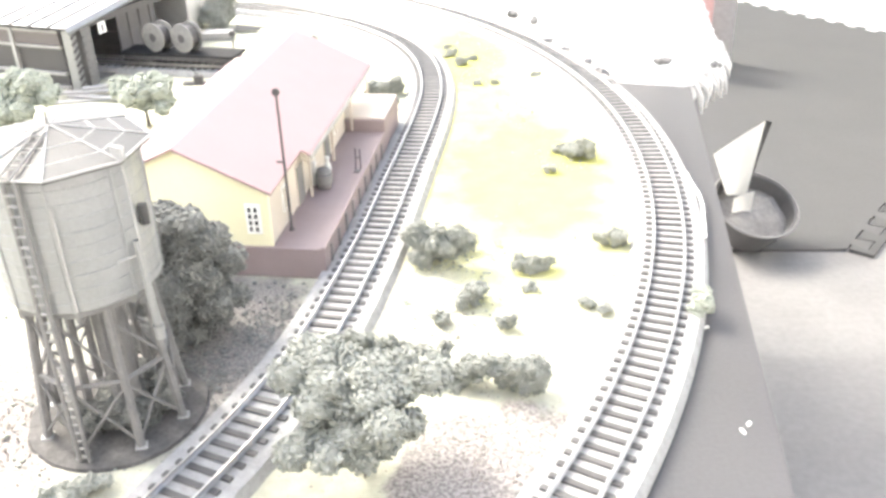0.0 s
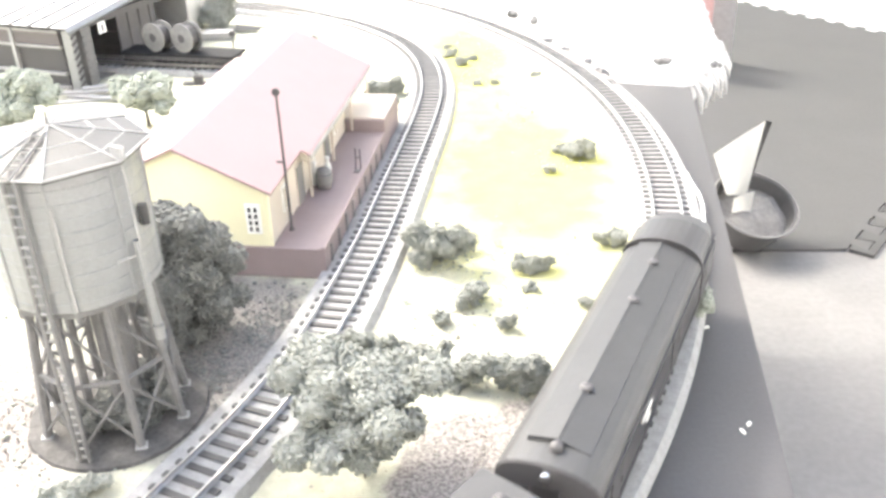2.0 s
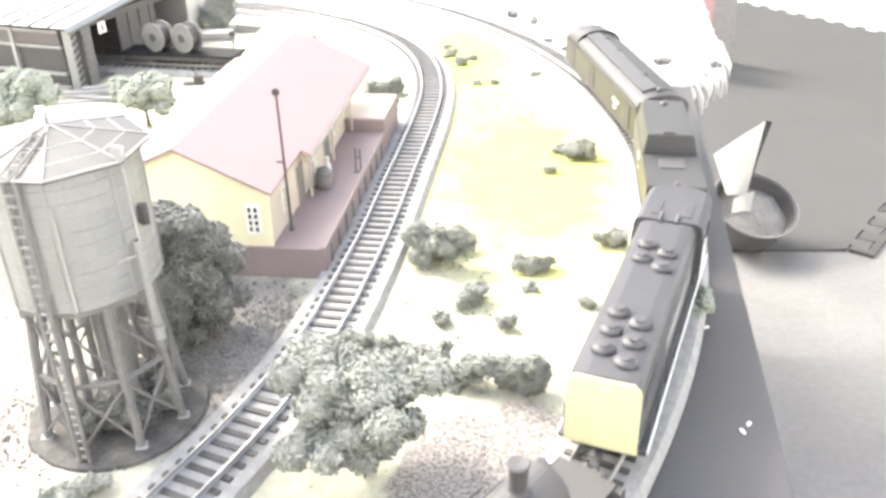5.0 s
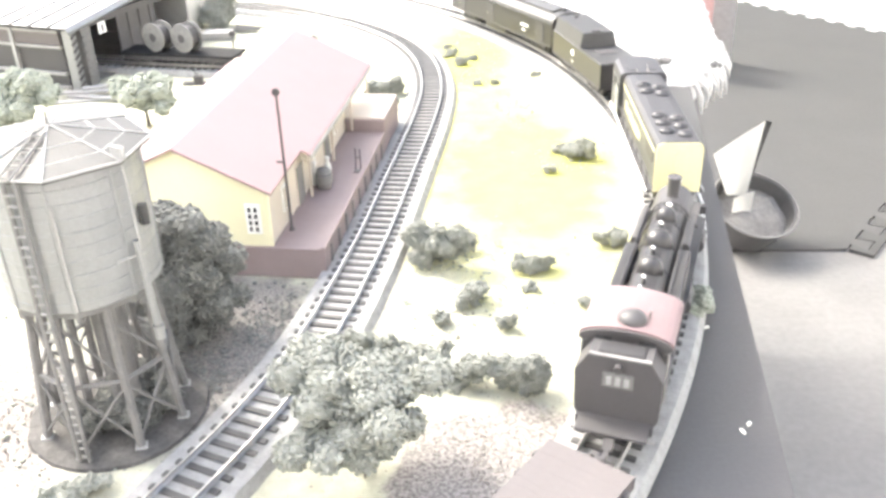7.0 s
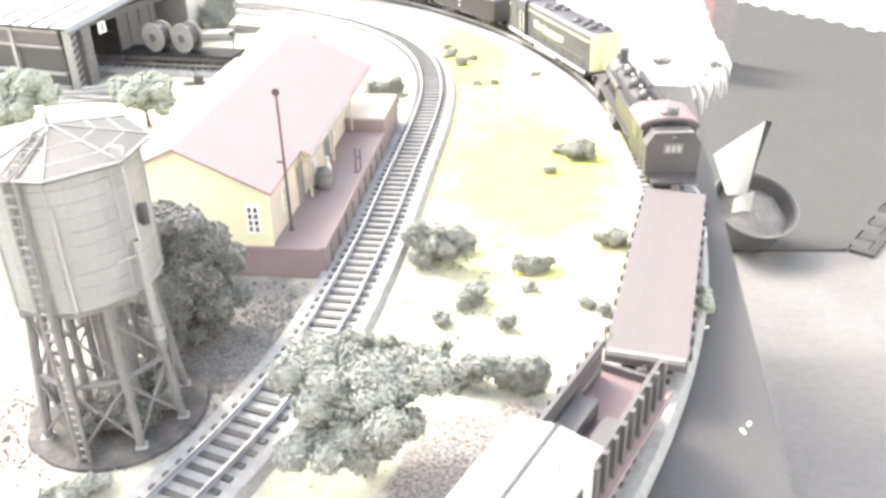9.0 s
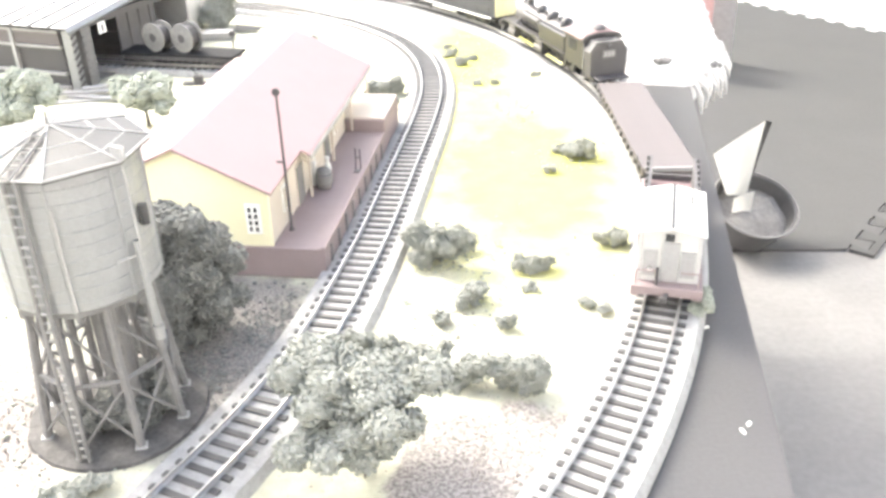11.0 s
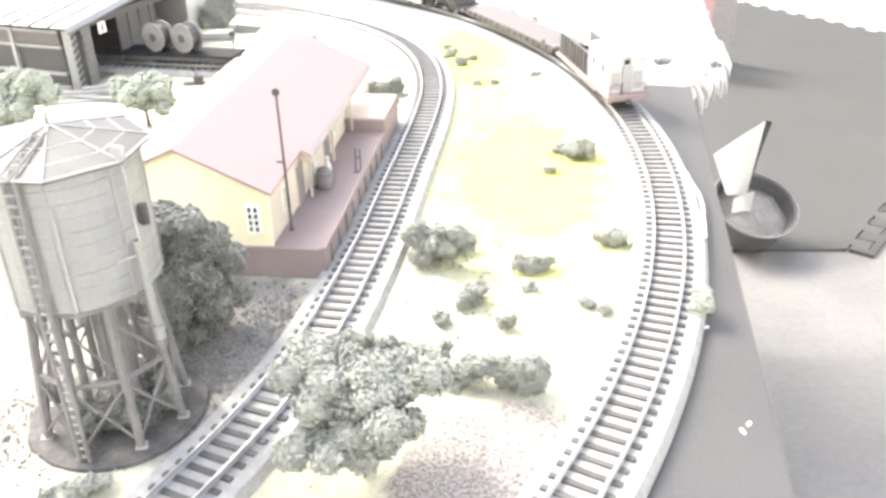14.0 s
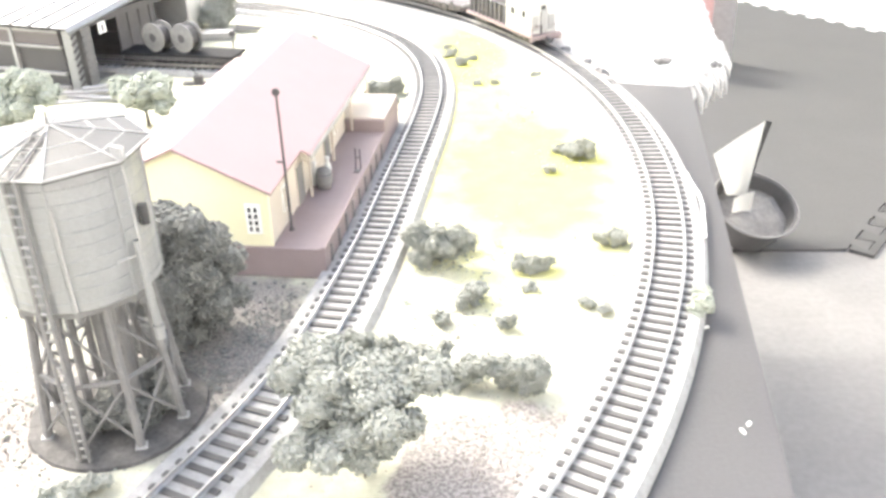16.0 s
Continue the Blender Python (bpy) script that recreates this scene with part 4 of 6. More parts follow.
tank = thing("storage_tank", "grey upright storage tank behind the cable drums", "tank", at=pose(-0.285, 0.985, G))
part("shell", lathe(B(), [(0.024, 0), (0.024, 0.055), (0.020, 0.062), (0.0, 0.064)], 24), M_CABM, tank, smooth=True)
part("hatch", cone(B(), (0.006, -0.0235, 0.030), (0.006, -0.0255, 0.030), 0.003, n=12), M_PLAT, tank)
bush(-0.243, 0.985, 0.040, 0.028, 0.034, 720, "grey-green foam shrub beside the storage tank", M_FOLI, 81, size=1.4)
pile = thing("timber_pile", "dark branches and boards lying on the turf", "timber", at=pose(-0.215, 0.965, G))
for i in range(6):
    rnd = random.Random(90 + i)
    part("branch", cone(B(), (rnd.uniform(-0.02, 0), rnd.uniform(-0.01, 0.01), 0.001 + i * 0.001), (rnd.uniform(0.01, 0.03), rnd.uniform(-0.012, 0.012), 0.003), 0.0013, 0.0007, 6), M_TIMBER, pile)
part("board", box(B(), -0.018, -0.03, 0.004, 0.03, 0.018, 0.008), M_GREYP, pile)
stand = thing("switch_stand", "dark switch stand on the turf beside the station", "switch stand", at=pose(-0.2205, 0.777, G))
part("stand_base", box(B(), 0, 0, 0.001, 0.022, 0.006, 0.002), M_BLACKM, stand)
part("stand_body", box(B(), 0.003, 0, 0.005, 0.008, 0.005, 0.007, bevel=0.0008), M_BLACKM, stand)
part("lever", cone(B(), (0.003, 0, 0.008), (-0.002, 0, 0.015), 0.0007, n=6), M_BLACKM, stand)
boards = thing("plank_stack", "white planks lying crossed on the ground", "planks", at=pose(-0.312, 0.735, G))
for i, (dx, dy, an) in enumerate(((0, 0, 8), (0.012, 0.006, -14), (-0.004, 0.012, 3), (0.03, 0.014, 18))):
    part("plank", box(B(), dx, dy, 0.0011 + i * 0.0021, 0.052, 0.007, 0.002, Matrix.Rotation(radians(an), 4, "Z")), M_GREYP, boards)


# ---- plaster hill outside the loop ----
def plaster_hill():
    bm = B()
    na, nr = 150, 40
    rows = []
    for i in range(na + 1):
        a = 13.0 + 60.0 * i / na
        row = []
        for k in range(nr + 1):
            u = k / nr
            ix, iy = on_loop(a, R + 0.022)
            ox, oy = edge_x(iy) - 0.004 + 0.036 * min(1.0, max(0.0, (a - 13.0) / 5.5)) + 0.007 * noise.noise((a * 1.9, 0, 5)), iy - 0.02 + 0.004 * noise.noise((a * 3.0, 6, 1))
            if a > 40:
                ox, oy = on_loop(a, R + 0.30)
                oy = min(oy, 1.295 + 0.004 * noise.noise((a, 2, 2)))
            x, y = ix + (ox - ix) * u, iy + (oy - iy) * u
            rise = min(1.0, (a - 13.0) / 3.0)
            h = rise * (0.010 * min(1, u * 6) + 0.016 * math.sin(min(u * 1.15, 1) * math.pi) ** 0.8)
            h += rise * min(1, u * 5) * (0.006 * noise.noise((x * 28, y * 28, 1)) + 0.004 * noise.noise((x * 75, y * 75, 4)) + 0.002 * noise.noise((x * 200, y * 200, 8)))
            z = G + 0.0005 - 0.0045 * (1 - rise) + max(h, 0.0)
            if u > 0.94 and a <= 40:
                # the rim hangs in ragged strips over the board's edge
                z -= (u - 0.94) / 0.06 * (0.010 + 0.024 * abs(noise.noise((a * 4.2, 2, 0))))
            row.append(bm.verts.new((x, y, z)))
        rows.append(row)
    for a, b in zip(rows, rows[1:]):
        for k in range(nr):
            bm.faces.new((a[k], a[k + 1], b[k + 1], b[k]))
    # the near end falls to the board in a ragged foot
    bmesh.ops.recalc_face_normals(bm, faces=bm.faces)
    return bm


hill = solo("plaster_hill", plaster_hill(), M_PLASTER, "white plaster rock terrain with a ragged overhanging rim", kind="structure")
rnd = random.Random(31)
for i in range(30):
    a = 13.4 + i * 0.42
    iy = on_loop(a, R + 0.022)[1]
    ox = edge_x(iy) - 0.004 + 0.036 * min(1.0, max(0.0, (a - 13.0) / 5.5)) + 0.007 * noise.noise((a * 1.9, 0, 5))
    p = Vector((ox - 0.002, iy - 0.02, G + rnd.uniform(0.0, 0.005)))
    long = rnd.uniform(0.014, 0.034)
    q = p + Vector((rnd.uniform(0.004, 0.012), rnd.uniform(-0.007, 0.001), -long))
    bm = B()
    mid = p.lerp(q, 0.5) + Vector((rnd.uniform(0.002, 0.005), 0, 0))
    cone(bm, p, mid, rnd.uniform(0.0026, 0.0040), rnd.uniform(0.0020, 0.0030), 6)
    cone(bm, mid, q, rnd.uniform(0.0020, 0.0030), 0.0008, 6)
    part("plaster_strip", bm, M_PLASTER, hill)
md = hill.modifiers.new("thick", "SOLIDIFY")
md.thickness, md.offset = 0.003, -1
for i, (rx, ry, rs) in enumerate(((0.112, 0.872, 0.010), (0.128, 0.842, 0.009), (0.142, 0.800, 0.012), (0.150, 0.765, 0.010), (0.152, 0.735, 0.008), (0.192, 0.752, 0.006), (0.202, 0.751, 0.006), (0.222, 0.80, 0.006), (0.10, 0.90, 0.008), (0.082, 0.935, 0.008), (0.238, 0.735, 0.006), (0.22, 0.84, 0.005))):
    rnd = random.Random(200 + i)
    bm = B()
    for _ in range(4):
        blob(bm, (rnd.uniform(-rs, rs) * 0.6, rnd.uniform(-rs, rs) * 0.5, rs * 0.3), rs * rnd.uniform(0.3, 0.55), rnd, 2)
    solo("rock", bm, M_TIMBER, "small grey rock on white plaster ground", "rock", "rocks on the plaster", at=pose(rx, ry, G + (0.001 if i < 5 else 0.016)))


# ---- things on the floor ----
basin = thing("basin", "dark grey plastic basin of soil tilted on the floor", "basin", at=pose(0.5214, 1.3554, FLOOR + 0.028, 24, 7, 0))
prof = [(0.050, 0.0), (0.053, 0.002), (0.0685, 0.058), (0.0725, 0.060), (0.0725, 0.063), (0.067, 0.063), (0.065, 0.058), (0.058, 0.030), (0.0, 0.030)]
part("shell", lathe(B(), prof, 40), M_POT, basin, smooth=False)
part("rim", lathe(B(), [(0.0700, 0.0615), (0.0735, 0.0615), (0.0748, 0.0640), (0.0730, 0.0664), (0.0700, 0.0656), (0.0700, 0.0615)], 40, None, False), M_CONC, basin, "pale worn rim", smooth=True)
soil = B()
lathe(soil, [(0.0610, 0.040), (0.045, 0.043), (0.025, 0.045), (0.0, 0.047)], 36)
for v in soil.verts:
    v.co.z += 0.006 * noise.noise(v.co * 60)
part("soil", soil, M_SOIL, basin, "grey-brown soil")


def sheet(a, b, c, d, bulge, name, label):
    """A stiff curved sheet of paper between four corners."""
    a, b, c, d = (Vector(EYE) + (Vector(p) - Vector(EYE)) * 1.085 for p in (a, b, c, d))
    n = (b - a).cross(d - a).normalized()
    bm = B()
    k = 12
    g = [[bm.verts.new((a * (1 - u) + b * u) * (1 - w) + (d * (1 - u) + c * u) * w + n * bulge * math.sin(math.pi * u)) for u in [i / k for i in range(k + 1)]] for w in [j / 6 for j in range(7)]]
    for r0, r1 in zip(g, g[1:]):
        for i in range(k):
            bm.faces.new((r0[i], r0[i + 1], r1[i + 1], r1[i]))
    bmesh.ops.solidify(bm, geom=bm.faces[:], thickness=0.0008)
    return bm


roll = thing("rolled_paper", "white rolled sheet of stiff paper standing in the basin", "paper")
part("outer_face", sheet((0.424, 1.262, -0.293), (0.502, 1.275, -0.245), (0.478, 1.245, -0.357), (0.443, 1.235, -0.350), 0.012, "s", ""), M_PAPER, roll)
# the paper's inner side is in shade, painted here with the mat's grey
part("inner_face", sheet((0.502, 1.277, -0.245), (0.523, 1.315, -0.262), (0.494, 1.310, -0.330), (0.479, 1.250, -0.355), -0.008, "s", ""), M_MAT, roll, "inner side of the white paper, its shade painted grey")
part("lower_fold", sheet((0.452, 1.225, -0.352), (0.486, 1.235, -0.345), (0.482, 1.230, -0.378), (0.450, 1.220, -0.374), 0.004, "s", ""), M_PAPER, roll)
post = solo("post", lathe(B(), [(0.050, 0), (0.050, 0.02), (0.041, 0.03), (0.041, 0.22), (0.0, 0.22)], 20), M_TERRA, "reddish round post standing on the floor", "post", at=pose(0.691, 2.338, FLOOR + 0.005), smooth=True)
solo("grey_panel", box(B(), 0, 0, 0.11, 0.062, 0.03, 0.22, bevel=0.004), M_GREYP, "pale grey upright panel beside the post", "panel", at=pose(0.783, 2.399, FLOOR + 0.005, 0, 0, -15))
bush(-0.205, 0.392, 0.020, 0.016, 0.022, 300, "dark foam shrub beside the water tower", M_FOLD, 82)
# scraps on the board
for i, (sx, sy, an) in enumerate(((0.1265, 0.288, 30), (0.1240, 0.2835, 80), (0.1285, 0.3620, 10))):
    solo("paper_scrap", extrude(B(), [(0, 0), (0.0026, 0.0004), (0.0030, 0.0020), (0.0008, 0.0017)], "z", 0, 0.0006), M_PAPER, "tiny white paper scrap on the dark board", "paper scrap", "scraps on the board", at=pose(sx, sy, G - 0.002, 0, 0, an))
wire = B()
pts = [(R + 0.0205, -12.5), (R + 0.0212, -10.5), (R + 0.0225, -9.0), (R + 0.0222, -7.6), (R + 0.0200, -6.4), (R + 0.0190, -4.8)]
for (ra, aa), (rb, ab) in zip(pts, pts[1:]):
    cone(wire, (*on_loop(aa, ra), -0.0022), (*on_loop(ab, rb), -0.0022), 0.0010, n=8)
solo("wire", wire, M_WHITE, "white feeder wire lying beside the roadbed", "wire")


# ---- the train: each vehicle runs along +x, z from the rail tops ----
TRAIN = []
CARS = "cars of the train"
M_ROOFG = mat("dull_black_roof", (0.052, 0.0515, 0.052), (0.039, 0.0385, 0.039), 0.45, grain=900, blotch=70, bump=0.12)
M_BLUE = mat("dark_blue_grey_paint", (0.072, 0.073, 0.08), (0.062, 0.063, 0.07), 0.42, grain=900, blotch=60, bump=0.05)
M_DIESELTOP = mat("blue_grey_roof_paint", (0.056, 0.0553, 0.061), (0.044, 0.0434, 0.048), 0.5, grain=900, blotch=60, bump=0.08)
M_CABW = mat("off_white_car_paint", (0.50, 0.495, 0.485), (0.42, 0.415, 0.405), 0.6, grain=700, blotch=80, bump=0.08)
M_CHROME = mat("bright_metal", (0.75, 0.75, 0.74), rough=0.18, metal=1.0, vary=0.05, bump=0.0)


def vehicle(name, a, b, label):
    """An empty at the middle of the stretch a to b degrees ahead of the train's end; its half length."""
    half = radians(b - a) * R / 2
    c = thing(name, label, "locomotive" if "loco" in name else "railway car", CARS)
    TRAIN.append((c, (a + b) / 2, half * 0.68))
    return c, half


def bogie(parent, x, base=0.021, material=M_BLACKM, r=0.0045):
    bg = part("bogie", box(B(), x, 0, 0.0066, base * 0.5, 0.020, 0.0030, bevel=0.0004), material, parent, "dark wheel bogie")
    for s in (-1, 1):
        bm = box(B(), x, s * 0.0118, 0.0052, base + 0.006, 0.0018, 0.0024, bevel=0.0004)
        for dx in (-base / 2, base / 2):
            box(bm, x + dx, s * 0.0122, 0.0046, 0.0045, 0.0022, 0.0042, bevel=0.0004)
        box(bm, x, s * 0.0122, 0.0040, 0.006, 0.0022, 0.003)
        part("side_frame", bm, material, bg)
    for dx in (-base / 2, base / 2):
        bm = cone(B(), (x + dx, -0.0105, r), (x + dx, 0.0105, r), 0.0009, n=8)
        for s in (-1, 1):
            cone(bm, (x + dx, s * 0.0072, r), (x + dx, s * 0.0094, r), r, n=18)
            cone(bm, (x + dx, s * 0.0066, r), (x + dx, s * 0.0073, r), r + 0.0006, n=18)
        part("wheelset", bm, M_BLACK, bg)
    return bg


def coupler(parent, x):
    d = 1 if x > 0 else -1
    bm = box(B(), x + d * 0.002, 0, 0.0078, 0.007, 0.0022, 0.0020)
    box(bm, x + d * 0.0055, 0.0012, 0.0078, 0.0026, 0.0040, 0.0034, bevel=0.0006)
    part("coupler", bm, M_BLACKM, parent)


def bars(parent, name, x0, y, z0, w, h, n, material, side=1, seed=1):
    """Unreadable lettering on a side: a row of short upright blocks."""
    rnd = random.Random(seed)
    x = x0
    bm = B()
    for i in range(n):
        ww = w * rnd.uniform(0.6, 1.0)
        hh = h * rnd.uniform(0.75, 1.0)
        box(bm, x + ww / 2, y + side * 0.0002, z0 + hh / 2, ww, 0.0005, hh)
        x += ww + w * 0.28
    return part(name, bm, material, parent, "row of plain lettering bars")


# -- railcar at the head: arched roof with a raised middle, plain sides
def railcar():
    c, H = vehicle("railcar", 75.2, 92.2, "black arched-roof railcar with white side lettering")
    W = 0.0178
    seam = H - 0.041
    part("body", extrude(B(), [(-W, 0.0095), (W, 0.0095), (W, 0.0310), (-W, 0.0310)], "x", -H, H - 0.002), M_BLACK, c, "black plain-sided body")

    def arch(lift=0.0, wide=1.0, n=14, base=0.0306):
        pts = []
        for i in range(n + 1):
            t = math.pi * i / n
            pts.append((wide * (W + 0.0006) * math.cos(t), base + (0.0100 + lift) * math.sin(t) ** 0.75))
        return pts
    part("roof", extrude(B(), arch(), "x", -H - 0.001, seam), M_ROOFG, c, "dull black arched roof")
    part("roof_lip", extrude(B(), arch(0.0034, 1.02), "x", seam - 0.0012, seam + 0.0022), M_BLACK, c, "black arched roof lip")
    # front hood, falling slightly to the nose
    bm = B()
    A = arch(0.0016, 0.985)
    r0 = [bm.verts.new((seam + 0.002, y, z)) for y, z in A]
    r1 = [bm.verts.new((H - 0.014, y * 0.985, z - 0.0005)) for y, z in A]
    r2 = [bm.verts.new((H - 0.002, y * 0.86, 0.0306 + (z - 0.0306) * 0.72)) for y, z in A]
    for p, q in ((r0, r1), (r1, r2)):
        for i in range(len(A) - 1):
            bm.faces.new((p[i], p[i + 1], q[i + 1], q[i]))
        bm.faces.new((p[-1], p[0], q[0], q[-1]))
    bm.faces.new(r0[::-1])
    bm.faces.new(r2)
    bmesh.ops.recalc_face_normals(bm, faces=bm.faces)
    part("front_hood", bm, M_ROOFG, c, "dull black falling front roof")
    part("clerestory", extrude(B(), [(-0.0112, 0.0370), (0.0112, 0.0370), (0.0108, 0.0408), (0.0006, 0.0428), (-0.0006, 0.0422), (-0.0108, 0.0394)], "x", -H + 0.010, seam - 0.001), M_ROOFG, c, "raised roof middle")
    for s in (-1, 1):
        part("eave_strip", box(B(), -0.004, s * (W + 0.0005), 0.0312, 2 * H - 0.012, 0.0012, 0.0012), M_ROOFG, c)
        part("sill_strip", box(B(), -0.001, s * (W + 0.0002), 0.0105, 2 * H - 0.004, 0.0008, 0.0018), M_BLACKM, c)
        for x in (-H + 0.020, 0.012, H - 0.028):
            d = part("door", box(B(), x, s * (W + 0.0001), 0.0205, 0.013, 0.0007, 0.019), M_BLACKM, c, "matt black door")
            part("door_handle", box(B(), x + 0.005, s * (W + 0.0006), 0.0195, 0.0006, 0.0006, 0.003), M_CHROME, d)
        bars(c, "lettering", -0.060 if s > 0 else -0.045, s * W, 0.0205, 0.0016, 0.0026, 8, M_WHITE, s, 3)
        bars(c, "number_bars", -0.055 if s > 0 else -0.038, s * W, 0.0160, 0.0014, 0.0020, 4, M_WHITE, s, 4)
    # rear end wall details
    part("end_wall", extrude(B(), [(y * 0.99, z) for y, z in [(-W, 0.0095), (W, 0.0095)] + arch(-0.0004, 0.985)], "x", -H - 0.0016, -H - 0.0008), M_BLACKM, c, "matt black end wall")
    part("headlight", cone(B(), (-H - 0.0014, 0, 0.0368), (-H - 0.0044, 0, 0.0368), 0.0022, n=14), M_CHROME, c, "small bright end lamp")
    part("end_door", box(B(), -H - 0.0018, 0, 0.021, 0.0008, 0.009, 0.021), M_BLACK, c)
    for s in (-0.009, 0.009):
        part("end_window", box(B(), -H - 0.0018, s, 0.026, 0.0008, 0.005, 0.007), M_GLASS, c)
    for x, h in ((-H + 0.0075, 0.0030), (-H + 0.040, 0.0012), (0.004, 0.0010), (0.038, 0.0010)):
        part("roof_vent", lathe(B(), [(0.0024, 0.0), (0.0024, h * 0.6), (0.0016, h), (0.0, h * 1.1)], 12, T(x, 0, 0.0424 if x > -H + 0.01 else 0.0402)), M_BLACKM, c, smooth=True)
    part("underframe", box(B(), 0, 0, 0.0085, 2 * H - 0.012, 0.022, 0.003), M_BLACKM, c)
    part("battery_box", box(B(), 0.010, 0, 0.0055, 0.040, 0.026, 0.005, bevel=0.0006), M_BLACKM, c)
    for x in (-H + 0.030, H - 0.034):
        bogie(c, x)
    coupler(c, -H)
    coupler(c, H - 0.004)


# -- tender: low tank with a raised tapered bunker
def tender():
    c, H = vehicle("tender", 64.2, 74.4, "black tender with a raised bunker and a white number panel")
    part("tank", box(B(), 0, 0, 0.0193, 2 * H - 0.004, 0.0336, 0.0206, bevel=0.0009), M_BLACK, c, "black tank body")
    x0, x1 = -0.010, H - 0.004
    bm = B()
    lo = [bm.verts.new(p) for p in ((x0, -0.0160, 0.0294), (x1, -0.0160, 0.0294), (x1, 0.0160, 0.0294), (x0, 0.0160, 0.0294))]
    hi = [bm.verts.new(p) for p in ((x0 + 0.0015, -0.0136, 0.0418), (x1 - 0.001, -0.0136, 0.0418), (x1 - 0.001, 0.0136, 0.0418), (x0 + 0.0015, 0.0136, 0.0418))]
    bm.faces.new(lo[::-1])
    bm.faces.new(hi)
    for i in range(4):
        bm.faces.new((lo[i], lo[(i + 1) % 4], hi[(i + 1) % 4], hi[i]))
    bmesh.ops.bevel(bm, geom=bm.edges[:], offset=0.0006, segments=2, affect="EDGES")
    part("bunker", bm, M_ROOFG, c, "dull black raised bunker")
    part("hatch", lathe(B(), [(0.0024, 0), (0.0024, 0.0012), (0.0012, 0.0022), (0, 0.0024)], 14, T(x1 - 0.010, 0, 0.0416)), M_BLACKM, c, smooth=True)
    part("hatch", box(B(), x0 + 0.005, 0.001, 0.0424, 0.0035, 0.0070, 0.0014, bevel=0.0004), M_BLACKM, c)
    part("water_hatch", box(B(), -0.026, 0, 0.0302, 0.012, 0.015, 0.0014, bevel=0.0005), M_BLACKM, c)
    part("tank_lip", box(B(), -0.034, 0, 0.0298, 0.046, 0.0330, 0.0006), M_ROOFG, c)
    pl = part("number_panel", box(B(), -H + 0.0016, -0.0065, 0.0255, 0.0006, 0.0092, 0.0042), M_BLACKM, c, "panel with plain white bars")
    bm = B()
    for i in range(4):
        box(bm, -H + 0.0011, -0.0095 + i * 0.0021, 0.0255, 0.0005, 0.0015, 0.0034)
    part("number_bar", bm, M_WHITE, pl)
    for s in (-1, 1):
        part("side_disc", cone(B(), (0.006, s * 0.0166, 0.0225), (0.006, s * 0.0172, 0.0225), 0.0028, n=16), M_WHITE, c, "white oval side mark")
        part("side_mark", box(B(), 0.006, s * 0.0169, 0.0150, 0.0030, 0.0005, 0.0014), M_WHITE, c)
        part("step_board", box(B(), 0, s * 0.0165, 0.0098, 2 * H - 0.008, 0.002, 0.0012), M_BLACKM, c)
    part("underframe", box(B(), 0, 0, 0.0085, 2 * H - 0.010, 0.022, 0.003), M_BLACKM, c)
    part("rear_lamp", cone(B(), (-H + 0.002, 0, 0.0311), (-H + 0.005, 0, 0.0311), 0.0016, n=12), M_BLACKM, c)
    for x in (-H + 0.026, H - 0.026):
        bogie(c, x, 0.020)
    coupler(c, -H)
    coupler(c, H)


